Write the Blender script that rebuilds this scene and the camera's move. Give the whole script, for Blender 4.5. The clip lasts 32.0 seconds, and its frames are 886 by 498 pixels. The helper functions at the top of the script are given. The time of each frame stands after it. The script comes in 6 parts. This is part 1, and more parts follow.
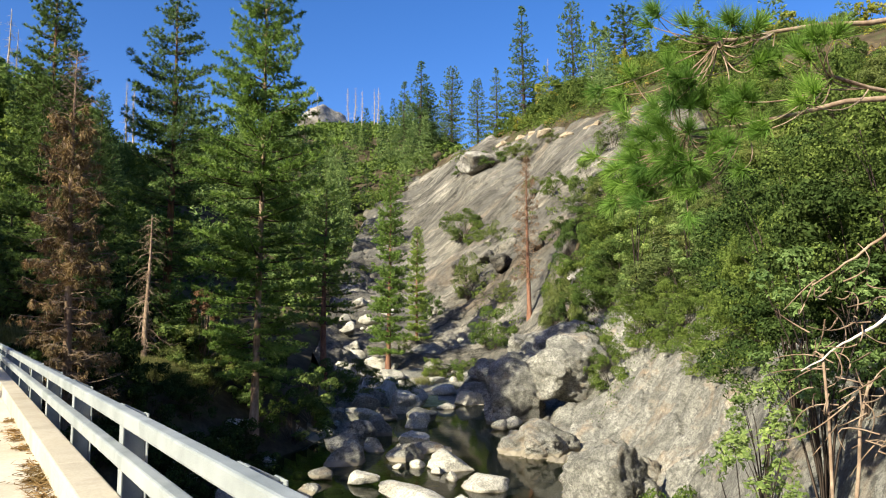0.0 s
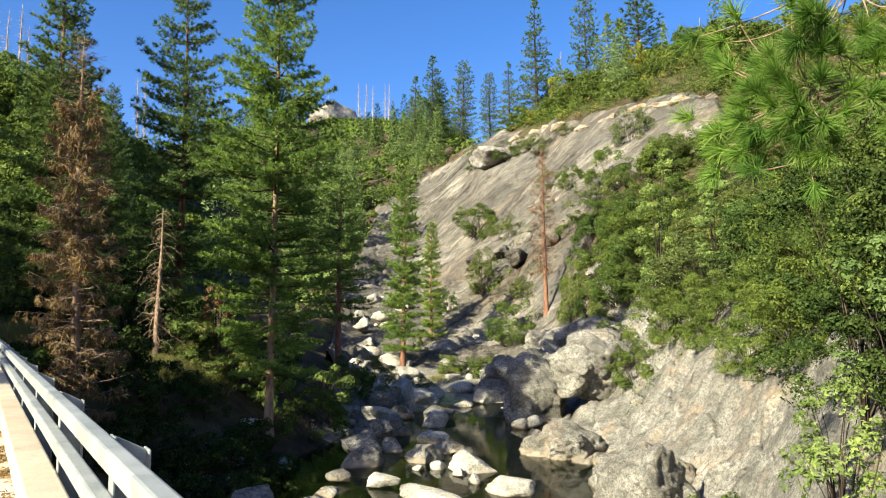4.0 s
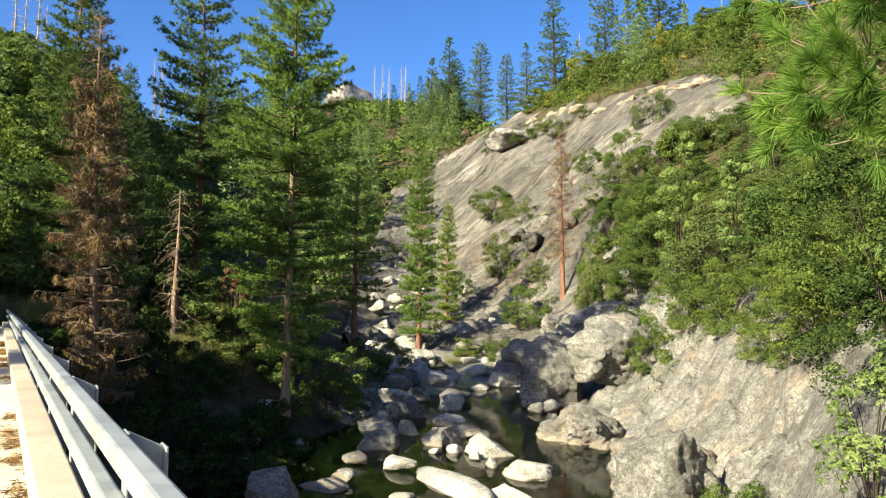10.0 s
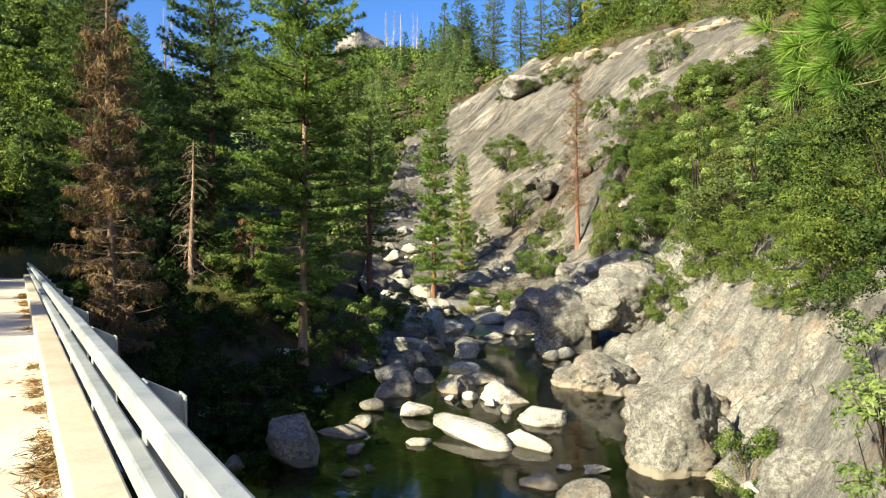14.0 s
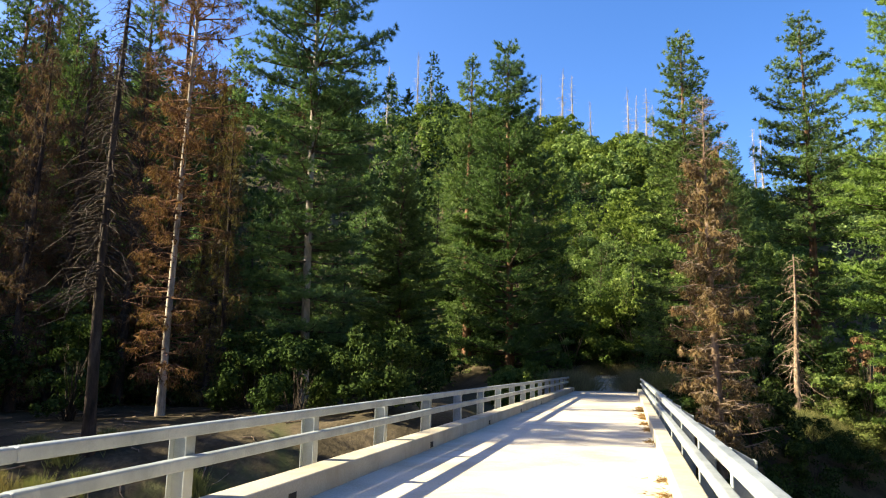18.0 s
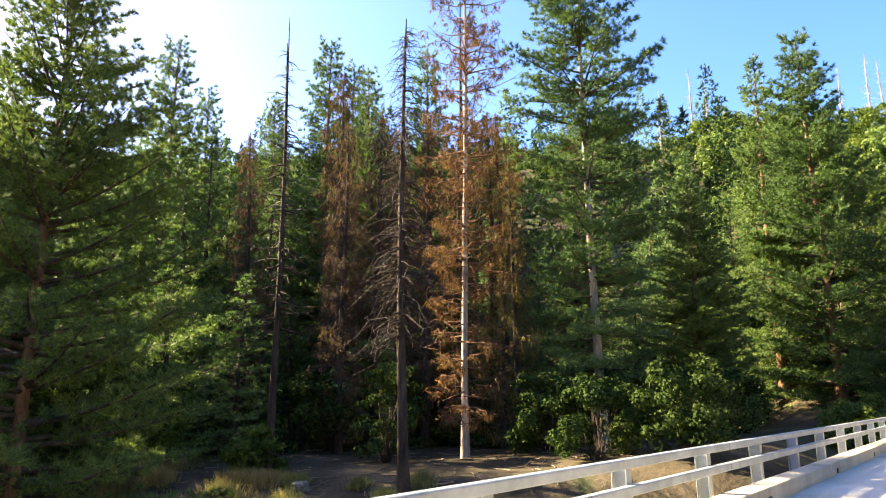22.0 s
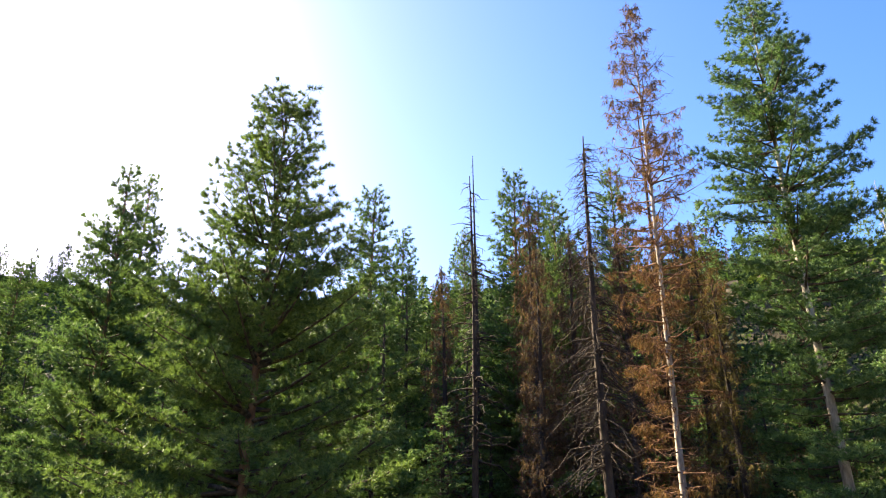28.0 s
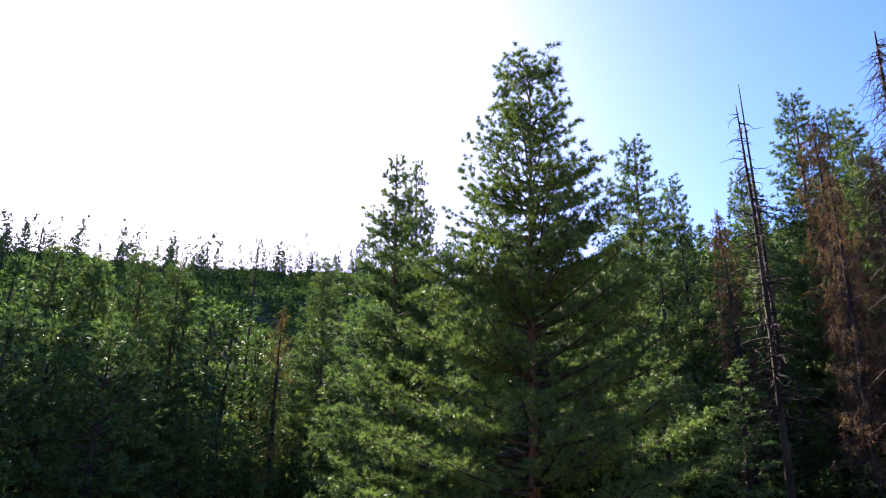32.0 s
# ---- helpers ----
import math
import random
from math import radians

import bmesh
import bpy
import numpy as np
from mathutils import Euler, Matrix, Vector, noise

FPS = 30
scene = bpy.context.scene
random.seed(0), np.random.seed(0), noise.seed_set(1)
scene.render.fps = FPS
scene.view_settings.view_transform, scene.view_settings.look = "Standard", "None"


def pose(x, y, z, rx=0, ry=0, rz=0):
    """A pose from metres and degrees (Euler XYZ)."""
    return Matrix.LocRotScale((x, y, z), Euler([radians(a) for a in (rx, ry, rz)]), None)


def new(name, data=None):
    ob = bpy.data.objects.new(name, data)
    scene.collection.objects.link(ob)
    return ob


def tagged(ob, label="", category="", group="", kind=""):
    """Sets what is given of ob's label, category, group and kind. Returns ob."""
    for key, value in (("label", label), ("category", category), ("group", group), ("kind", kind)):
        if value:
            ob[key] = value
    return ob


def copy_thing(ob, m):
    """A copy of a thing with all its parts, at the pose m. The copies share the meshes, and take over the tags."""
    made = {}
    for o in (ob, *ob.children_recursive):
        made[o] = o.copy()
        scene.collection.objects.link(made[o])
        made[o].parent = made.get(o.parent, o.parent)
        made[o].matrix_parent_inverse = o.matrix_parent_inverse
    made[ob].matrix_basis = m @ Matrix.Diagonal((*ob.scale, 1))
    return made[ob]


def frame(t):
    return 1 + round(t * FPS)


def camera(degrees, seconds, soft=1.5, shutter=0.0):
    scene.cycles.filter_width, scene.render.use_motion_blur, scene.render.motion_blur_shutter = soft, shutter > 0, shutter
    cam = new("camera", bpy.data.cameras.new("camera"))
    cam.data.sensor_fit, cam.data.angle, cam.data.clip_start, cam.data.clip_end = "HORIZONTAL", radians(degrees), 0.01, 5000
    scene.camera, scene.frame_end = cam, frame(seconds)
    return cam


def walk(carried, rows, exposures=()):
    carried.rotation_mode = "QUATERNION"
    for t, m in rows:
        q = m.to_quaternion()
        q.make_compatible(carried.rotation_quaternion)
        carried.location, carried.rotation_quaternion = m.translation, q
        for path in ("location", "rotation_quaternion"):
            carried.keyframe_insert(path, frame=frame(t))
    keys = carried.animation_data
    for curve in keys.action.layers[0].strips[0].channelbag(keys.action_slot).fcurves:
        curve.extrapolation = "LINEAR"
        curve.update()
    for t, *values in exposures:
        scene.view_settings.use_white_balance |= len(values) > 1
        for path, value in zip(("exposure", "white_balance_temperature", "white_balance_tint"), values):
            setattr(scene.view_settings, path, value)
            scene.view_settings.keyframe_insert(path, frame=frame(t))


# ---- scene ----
cam = camera(63.78, 32.0, soft=1.1)
PATH = [
    (0.0, pose(-0.236, 0.000, 1.651, 95.57, 0.10, -33.95)),
    (0.5, pose(-0.041, 0.318, 1.652, 95.85, -0.29, -32.60)),
    (1.0, pose(0.057, 0.468, 1.644, 95.54, -0.77, -31.70)),
    (1.5, pose(0.073, 0.712, 1.637, 95.57, -0.28, -32.70)),
    (2.0, pose(0.120, 0.939, 1.627, 94.74, -0.98, -31.32)),
    (2.5, pose(0.226, 1.148, 1.620, 95.13, -1.04, -29.36)),
    (3.0, pose(0.242, 1.389, 1.624, 94.16, -1.18, -30.87)),
    (3.5, pose(0.219, 1.655, 1.635, 94.97, 0.09, -33.08)),
    (5.5, pose(0.243, 2.397, 1.648, 95.65, 0.36, -33.10)),
    (6.0, pose(0.285, 2.457, 1.655, 96.59, 0.03, -32.84)),
    (6.5, pose(0.325, 2.501, 1.656, 97.69, -0.12, -33.04)),
    (7.0, pose(0.321, 2.453, 1.660, 98.99, 0.01, -33.00)),
    (7.5, pose(0.338, 2.404, 1.667, 99.24, 0.08, -32.97)),
    (8.0, pose(0.327, 2.401, 1.668, 98.83, 0.08, -33.26)),
    (8.5, pose(0.316, 2.400, 1.662, 97.51, -0.05, -33.36)),
    (9.0, pose(0.324, 2.440, 1.652, 95.92, -0.15, -32.67)),
    (9.5, pose(0.333, 2.452, 1.648, 95.19, -0.21, -32.09)),
    (10.0, pose(0.321, 2.425, 1.649, 93.90, -0.31, -31.93)),
    (10.5, pose(0.320, 2.408, 1.645, 92.38, -0.32, -32.05)),
    (11.0, pose(0.313, 2.391, 1.647, 90.92, -0.51, -32.76)),
    (11.5, pose(0.308, 2.413, 1.639, 90.00, -0.65, -32.89)),
    (12.0, pose(0.317, 2.424, 1.638, 89.33, -0.92, -32.94)),
    (12.5, pose(0.317, 2.424, 1.637, 88.62, -0.86, -32.73)),
    (13.0, pose(0.325, 2.435, 1.636, 88.29, -0.83, -32.52)),
    (13.5, pose(0.338, 2.467, 1.635, 88.86, -0.63, -32.06)),
    (14.0, pose(0.355, 2.504, 1.635, 89.86, 0.16, -30.78)),
    (14.5, pose(0.342, 2.584, 1.632, 91.82, 1.03, -25.46)),
    (15.0, pose(0.314, 2.644, 1.638, 93.23, 1.10, -15.92)),
    (15.5, pose(0.255, 2.682, 1.646, 95.29, 1.57, -9.19)),
    (17.5, pose(0.065, 2.684, 1.625, 99.72, 0.19, 9.78)),
    (18.0, pose(0.084, 2.808, 1.618, 98.96, -1.20, 14.47)),
    (18.5, pose(0.029, 2.934, 1.624, 97.96, -0.84, 18.93)),
    (19.0, pose(-0.114, 3.070, 1.619, 98.16, -0.01, 21.27)),
    (19.5, pose(-0.173, 3.164, 1.614, 97.87, 0.44, 24.80)),
    (20.0, pose(-0.185, 3.360, 1.622, 97.22, -0.04, 28.78)),
    (20.5, pose(-0.225, 3.499, 1.627, 96.68, -0.76, 32.15)),
    (21.0, pose(-0.373, 3.645, 1.642, 97.27, -0.70, 33.36)),
    (21.5, pose(-0.492, 3.769, 1.653, 99.80, 0.03, 35.75)),
    (22.0, pose(-0.524, 3.897, 1.653, 101.81, 0.39, 37.52)),
    (22.5, pose(-0.523, 4.029, 1.650, 105.04, -0.16, 38.20)),
    (23.0, pose(-0.570, 4.128, 1.650, 107.69, 0.01, 38.42)),
    (23.5, pose(-0.686, 4.203, 1.652, 111.60, 0.05, 37.66)),
    (24.0, pose(-0.775, 4.291, 1.645, 114.19, -0.01, 37.64)),
    (24.5, pose(-0.855, 4.418, 1.637, 115.92, -1.05, 39.78)),
    (26.5, pose(-0.911, 4.474, 1.629, 115.93, -0.77, 44.05)),
    (27.0, pose(-0.907, 4.549, 1.624, 115.68, -1.95, 46.24)),
    (27.5, pose(-0.991, 4.671, 1.619, 113.37, -1.49, 49.64)),
    (28.0, pose(-1.060, 4.771, 1.616, 112.22, 0.10, 53.66)),
    (28.5, pose(-1.101, 4.925, 1.610, 111.25, -0.67, 59.27)),
    (29.0, pose(-1.170, 4.976, 1.609, 110.00, -1.49, 62.87)),
    (29.5, pose(-1.213, 5.059, 1.618, 109.14, -0.83, 65.15)),
    (30.0, pose(-1.262, 5.106, 1.629, 109.15, -0.55, 67.24)),
    (30.5, pose(-1.342, 5.144, 1.632, 109.47, -0.71, 68.59)),
    (31.0, pose(-1.408, 5.204, 1.637, 109.73, -0.52, 70.63)),
    (31.5, pose(-1.474, 5.286, 1.649, 109.62, -0.26, 72.98)),
    (32.0, pose(-1.524, 5.354, 1.658, 109.27, -0.54, 76.33)),
]
EXPOSURES = [(0, 1.38, 7150, 1), (1, 1.62, 7450, -1), (14, 1.66, 7650, -1), (17, 1.95, 7900, 0), (19, 2.28, 8400, 1), (20, 2.52, 8700, 3), (21, 2.72, 8900, 5), (23, 3.25, 9200, 7), (24.5, 3.12, 9200, 8), (27, 2.7, 8500, 4), (28, 2.65, 8250, 5), (29, 3.0, 8200, 15), (30.5, 2.8, 7300, 19), (32, 2.38, 6700, 17)]
walk(cam, PATH, EXPOSURES)

# ---- light ----
SUN_BEARING, SUN_HEIGHT = -102.0, 29.5          # degrees from the bridge's axis, clockwise; degrees up
world = bpy.data.worlds.new("sky")
scene.world = world
world.use_nodes = True
wn = world.node_tree.nodes
sky = wn.new("ShaderNodeTexSky")
sky.sky_type = "NISHITA"
sky.sun_disc = False
sky.sun_elevation, sky.sun_rotation = radians(SUN_HEIGHT), radians(SUN_BEARING)
sky.altitude, sky.air_density, sky.dust_density, sky.ozone_density = 2000, 1.0, 6.0, 3.0
wn["Background"].inputs["Strength"].default_value = 0.085
tint = wn.new("ShaderNodeMix")
tint.data_type, tint.blend_type = "RGBA", "MULTIPLY"
tint.inputs[0].default_value, tint.inputs[7].default_value = 1.0, (0.99, 0.94, 1.16, 1)
world.node_tree.links.new(sky.outputs["Color"], tint.inputs[6])
rich = wn.new("ShaderNodeHueSaturation")
rich.inputs["Saturation"].default_value = 1.22
world.node_tree.links.new(tint.outputs[2], rich.inputs["Color"])
world.node_tree.links.new(rich.outputs["Color"], wn["Background"].inputs["Color"])
sun = bpy.data.lights.new("sun", "SUN")
sun.energy, sun.angle, sun.color = 5.0, radians(0.5), (1.0, 0.93, 0.82)
sun_ob = new("sun", sun)
sun_ob.matrix_world = pose(0, 0, 60, 90 - SUN_HEIGHT, 0, -SUN_BEARING + 180)

# ---- small tools ----
rng = np.random.default_rng(7)


def hash3(i, j, k, seed):
    n = (i * 374761393 + j * 668265263 + k * 2147483647 + seed * 974634777) & 0xFFFFFFFF
    n = ((n ^ (n >> 13)) * 1274126177) & 0xFFFFFFFF
    return ((n ^ (n >> 16)) & 0xFFFF) / 32767.5 - 1.0


def vnoise(p, seed=0):
    """Smooth noise of points (N, 3), about -1 to 1."""
    p = np.asarray(p, float)
    b = np.floor(p).astype(np.int64)
    w = p - b
    w = w * w * (3 - 2 * w)
    out = 0
    for dx in (0, 1):
        for dy in (0, 1):
            for dz in (0, 1):
                k = (w[:, 0] if dx else 1 - w[:, 0]) * (w[:, 1] if dy else 1 - w[:, 1]) * (w[:, 2] if dz else 1 - w[:, 2])
                out = out + k * hash3(b[:, 0] + dx, b[:, 1] + dy, b[:, 2] + dz, seed)
    return out


def fbm(p, octaves=4, seed=0, gain=0.5):
    p, a, out = np.asarray(p, float), 1.0, 0
    for o in range(octaves):
        out = out + a * vnoise(p, seed + o)
        p, a = p * 2.03 + 11.3, a * gain
    return out


def raw_mesh(name, verts, faces, mat, smooth=False):
    """A mesh from an (N, 3) array and an (M, 3 or 4) array."""
    verts, faces = np.asarray(verts, np.float32), np.asarray(faces, np.int32)
    me = bpy.data.meshes.new(name)
    k = faces.shape[1]
    me.vertices.add(len(verts))
    me.vertices.foreach_set("co", verts.ravel())
    me.loops.add(faces.size)
    me.loops.foreach_set("vertex_index", faces.ravel())
    me.polygons.add(len(faces))
    me.polygons.foreach_set("loop_start", np.arange(0, faces.size, k, dtype=np.int32))
    me.polygons.foreach_set("use_smooth", np.full(len(faces), smooth))
    me.update(calc_edges=True)
    if mat:
        me.materials.append(mat)
    return me


def child(name, me, parent, label=""):
    ob = new(name, me)
    ob.parent = parent
    if label:
        tagged(ob, label)
    return ob


def part(name, bm, material, parent, label="", smooth=False):
    me = bpy.data.meshes.new(name)
    bm.to_mesh(me)
    bm.free()
    me.materials.append(material)
    if smooth:
        me.shade_smooth()
    return child(name, me, parent, label)


def box_bm(x0, y0, z0, x1, y1, z1, bevel=0.0, cuts=0):
    bm = bmesh.new()
    bmesh.ops.create_cube(bm, size=1, matrix=Matrix.Translation(((x0 + x1) / 2, (y0 + y1) / 2, (z0 + z1) / 2)) @ Matrix.Diagonal((x1 - x0, y1 - y0, z1 - z0, 1)))
    if bevel:
        bmesh.ops.bevel(bm, geom=bm.edges[:], offset=bevel, segments=2, affect="EDGES", profile=0.5)
    return bm


def tubes(paths, radii, sides=5):
    """Verts and quads of tapered tubes along polylines: paths (N, K, 3), radii (N, K)."""
    paths, radii = np.asarray(paths, float), np.asarray(radii, float)
    n, k, _ = paths.shape
    d = np.gradient(paths, axis=1)
    d /= np.linalg.norm(d, axis=2, keepdims=True) + 1e-9
    ref = np.where(np.abs(d[..., 2:3]) > 0.8, np.array([1.0, 0, 0]), np.array([0, 0, 1.0]))
    u = np.cross(d, ref)
    u /= np.linalg.norm(u, axis=2, keepdims=True) + 1e-9
    v = np.cross(d, u)
    a = np.arange(sides) * 2 * np.pi / sides
    ring = u[:, :, None, :] * np.cos(a)[None, None, :, None] + v[:, :, None, :] * np.sin(a)[None, None, :, None]
    verts = (paths[:, :, None, :] + ring * radii[:, :, None, None]).reshape(-1, 3)
    i = np.arange(n)[:, None, None] * k * sides
    j = np.arange(k - 1)[None, :, None] * sides
    s = np.arange(sides)[None, None, :]
    s2 = (s + 1) % sides
    q = np.stack([i + j + s, i + j + s2, i + j + sides + s2, i + j + sides + s], axis=-1).reshape(-1, 4)
    return verts, q


# ---- materials ----
def mat_new(name):
    m = bpy.data.materials.new(name)
    m.use_nodes = True
    n = m.node_tree.nodes
    return m, n, m.node_tree.links, n["Principled BSDF"]


def ramp_node(n, stops):
    r = n.new("ShaderNodeValToRGB")
    while len(r.color_ramp.elements) < len(stops):
        r.color_ramp.elements.new(0.5)
    for e, (p, c) in zip(r.color_ramp.elements, stops):
        e.position, e.color = p, (*c, 1)
    return r


def noise_node(n, l, scale, detail=5, rough=0.6, coord=None, distortion=0.0):
    t = n.new("ShaderNodeTexNoise")
    t.inputs["Scale"].default_value, t.inputs["Detail"].default_value = scale, detail
    t.inputs["Roughness"].default_value, t.inputs["Distortion"].default_value = rough, distortion
    if coord is not None:
        l.new(coord, t.inputs["Vector"])
    return t


def mix_node(n, l, fac, a, b, blend="MIX"):
    m = n.new("ShaderNodeMix")
    m.data_type, m.blend_type = "RGBA", blend
    for sock, v in ((m.inputs[0], fac), (m.inputs[6], a), (m.inputs[7], b)):
        if hasattr(v, "is_output"):
            l.new(v, sock)
        elif isinstance(v, tuple):
            sock.default_value = (*v, 1)
        else:
            sock.default_value = v
    return m.outputs[2]


def surface(name, dark, mid, light, scale=2.0, fine=30.0, rough=0.85, bump=0.4, dist=0.02, metal=0.0, space="pos", stretch=(1, 1, 1), stain=None, stain_scale=0.7, grain=0.8):
    """A weathered surface: three tones at one scale, grain at a finer one, stains, bump."""
    m, n, l, b = mat_new(name)
    if space == "pos":
        c = n.new("ShaderNodeNewGeometry").outputs["Position"]
    else:
        c = n.new("ShaderNodeTexCoord").outputs["Object"]
    mp = n.new("ShaderNodeMapping")
    mp.inputs["Scale"].default_value = stretch
    l.new(c, mp.inputs["Vector"])
    c = mp.outputs["Vector"]
    big, small = noise_node(n, l, scale, 6, 0.62, c), noise_node(n, l, fine, 4, 0.6, c)
    r = ramp_node(n, [(0.3, dark), (0.5, mid), (0.7, light)])
    l.new(big.outputs["Fac"], r.inputs["Fac"])
    g = ramp_node(n, [(0.3, (0.62, 0.62, 0.62)), (0.7, (1.25, 1.25, 1.25))])
    l.new(small.outputs["Fac"], g.inputs["Fac"])
    col = mix_node(n, l, grain, r.outputs["Color"], g.outputs["Color"], "MULTIPLY")
    if stain:
        s = noise_node(n, l, stain_scale, 5, 0.7, c, 0.6)
        sr = ramp_node(n, [(0.52, (0, 0, 0)), (0.66, (1, 1, 1))])
        l.new(s.outputs["Fac"], sr.inputs["Fac"])
        col = mix_node(n, l, sr.outputs["Color"], col, stain)
    l.new(col, b.inputs["Base Color"])
    b.inputs["Roughness"].default_value, b.inputs["Metallic"].default_value = rough, metal
    b.inputs["Specular IOR Level"].default_value = 0.12 if rough > 0.8 else 0.5
    bp = n.new("ShaderNodeBump")
    bp.inputs["Strength"].default_value, bp.inputs["Distance"].default_value = bump, dist
    add = n.new("ShaderNodeMath")
    l.new(big.outputs["Fac"], add.inputs[0])
    l.new(small.outputs["Fac"], add.inputs[1])
    l.new(add.outputs[0], bp.inputs["Height"])
    l.new(bp.outputs["Normal"], b.inputs["Normal"])
    return m


def leaf_mat(name, dark, mid, light, trans=0.35, rough=0.55, sheen=0.0):
    """Leaves or needles: each island and each plant a little different, light passing through."""
    m, n, l, b = mat_new(name)
    geo, obj = n.new("ShaderNodeNewGeometry"), n.new("ShaderNodeObjectInfo")
    r = ramp_node(n, [(0.0, dark), (0.5, mid), (1.0, light)])
    l.new(geo.outputs["Random Per Island"], r.inputs["Fac"])
    patch = noise_node(n, l, 0.6, 3, 0.6, geo.outputs["Position"])
    pr = ramp_node(n, [(0.32, (0.58, 0.63, 0.6)), (0.68, (1.38, 1.3, 1.2))])
    l.new(patch.outputs["Fac"], pr.inputs["Fac"])
    col = mix_node(n, l, 1.0, r.outputs["Color"], pr.outputs["Color"], "MULTIPLY")
    orr = ramp_node(n, [(0.0, (0.8, 0.86, 0.85)), (1.0, (1.2, 1.1, 0.95))])
    l.new(obj.outputs["Random"], orr.inputs["Fac"])
    col = mix_node(n, l, 1.0, col, orr.outputs["Color"], "MULTIPLY")
    l.new(col, b.inputs["Base Color"])
    b.inputs["Roughness"].default_value = 0.6 if sheen else max(rough, 0.75)
    b.inputs["Specular IOR Level"].default_value = sheen
    t = n.new("ShaderNodeBsdfTranslucent")
    l.new(mix_node(n, l, 1.0, col, (1.05, 1.2, 0.75), "MULTIPLY"), t.inputs["Color"])
    mx = n.new("ShaderNodeMixShader")
    mx.inputs[0].default_value = trans
    l.new(b.outputs[0], mx.inputs[1])
    l.new(t.outputs[0], mx.inputs[2])
    l.new(mx.outputs[0], n["Material Output"].inputs["Surface"])
    return m


M_NEEDLE = leaf_mat("pine_needles", (0.06, 0.102, 0.044), (0.12, 0.188, 0.079), (0.205, 0.288, 0.124), 0.26, sheen=0.12)
# lighter copy of the pine needles for front-lit trees, sunlight in the colour
M_NEEDLE_SUNLIT = leaf_mat("sunlit_pine_needles", (0.09, 0.15, 0.036), (0.172, 0.26, 0.068), (0.27, 0.37, 0.11), 0.28, sheen=0.12)
M_FIR = leaf_mat("blue_green_needles", (0.048, 0.084, 0.033), (0.096, 0.155, 0.058), (0.168, 0.238, 0.092), 0.25, sheen=0.12)
M_RUST = leaf_mat("rusty_needles", (0.08, 0.045, 0.028), (0.15, 0.082, 0.048), (0.28, 0.165, 0.1), 0.2, 0.8)
# darkened needles: shadow between the back trees put into their colour
M_NEEDLE_SHADED = leaf_mat("shade_dark_needles", (0.022, 0.044, 0.022), (0.042, 0.074, 0.036), (0.075, 0.118, 0.056), 0.08)
M_BROWN = leaf_mat("dead_needles", (0.075, 0.045, 0.033), (0.138, 0.084, 0.06), (0.225, 0.145, 0.108), 0.18, 0.8)
M_TAN = leaf_mat("bleached_needles", (0.15, 0.09, 0.048), (0.29, 0.18, 0.1), (0.43, 0.29, 0.175), 0.18, 0.8)
M_FADING = leaf_mat("fading_needles", (0.09, 0.065, 0.03), (0.145, 0.11, 0.05), (0.21, 0.165, 0.08), 0.18, 0.8)
M_NEEDLE_NEAR = leaf_mat("long_green_needles", (0.075, 0.155, 0.034), (0.13, 0.24, 0.056), (0.2, 0.32, 0.092), 0.3)
M_OAK = leaf_mat("oak_leaves", (0.052, 0.084, 0.024), (0.09, 0.134, 0.037), (0.14, 0.19, 0.06), 0.25, 0.6)
M_OLIVE = leaf_mat("olive_leaves", (0.06, 0.08, 0.03), (0.1, 0.128, 0.048), (0.155, 0.185, 0.078), 0.22, 0.6)
M_OAK_DARK = leaf_mat("live_oak_leaves", (0.034, 0.057, 0.018), (0.066, 0.104, 0.032), (0.118, 0.168, 0.056), 0.22, 0.6)
# darker copy of the oak leaves: the understory's shade put into the colour
M_SHADE_LEAF = leaf_mat("shade_darkened_leaves", (0.018, 0.032, 0.011), (0.036, 0.058, 0.02), (0.065, 0.095, 0.033), 0.1, 0.7)
M_MAPLE = leaf_mat("maple_leaves", (0.09, 0.145, 0.05), (0.15, 0.218, 0.082), (0.23, 0.3, 0.125), 0.3, 0.5)
M_YELLOWING = leaf_mat("yellowing_leaves", (0.13, 0.17, 0.035), (0.21, 0.23, 0.055), (0.32, 0.27, 0.08), 0.3, 0.5)
M_GRASS = leaf_mat("dry_grass", (0.14, 0.12, 0.07), (0.24, 0.2, 0.12), (0.36, 0.3, 0.18), 0.25, 0.8)
M_GREENGRASS = leaf_mat("sedge", (0.09, 0.105, 0.045), (0.17, 0.178, 0.085), (0.27, 0.265, 0.14), 0.25, 0.7)
M_BARK = surface("pine_bark", (0.06, 0.035, 0.022), (0.17, 0.09, 0.055), (0.28, 0.16, 0.1), 1.5, 9, 0.95, 0.9, 0.04, stretch=(1.6, 1.6, 0.5))
M_BARK_RED = surface("red_pine_bark", (0.08, 0.042, 0.03), (0.19, 0.095, 0.064), (0.29, 0.16, 0.108), 1.5, 9, 0.95, 0.9, 0.04, stretch=(1.6, 1.6, 0.5))
M_BARK_GREY = surface("grey_bark", (0.16, 0.13, 0.1), (0.34, 0.29, 0.24), (0.52, 0.46, 0.4), 1.2, 8, 0.95, 0.7, 0.03, stretch=(1.6, 1.6, 0.4))
M_BARK_TAN = surface("flaking_tan_bark", (0.12, 0.075, 0.05), (0.28, 0.19, 0.125), (0.44, 0.33, 0.24), 1.4, 9, 0.95, 0.9, 0.03, stretch=(1.6, 1.6, 0.45))
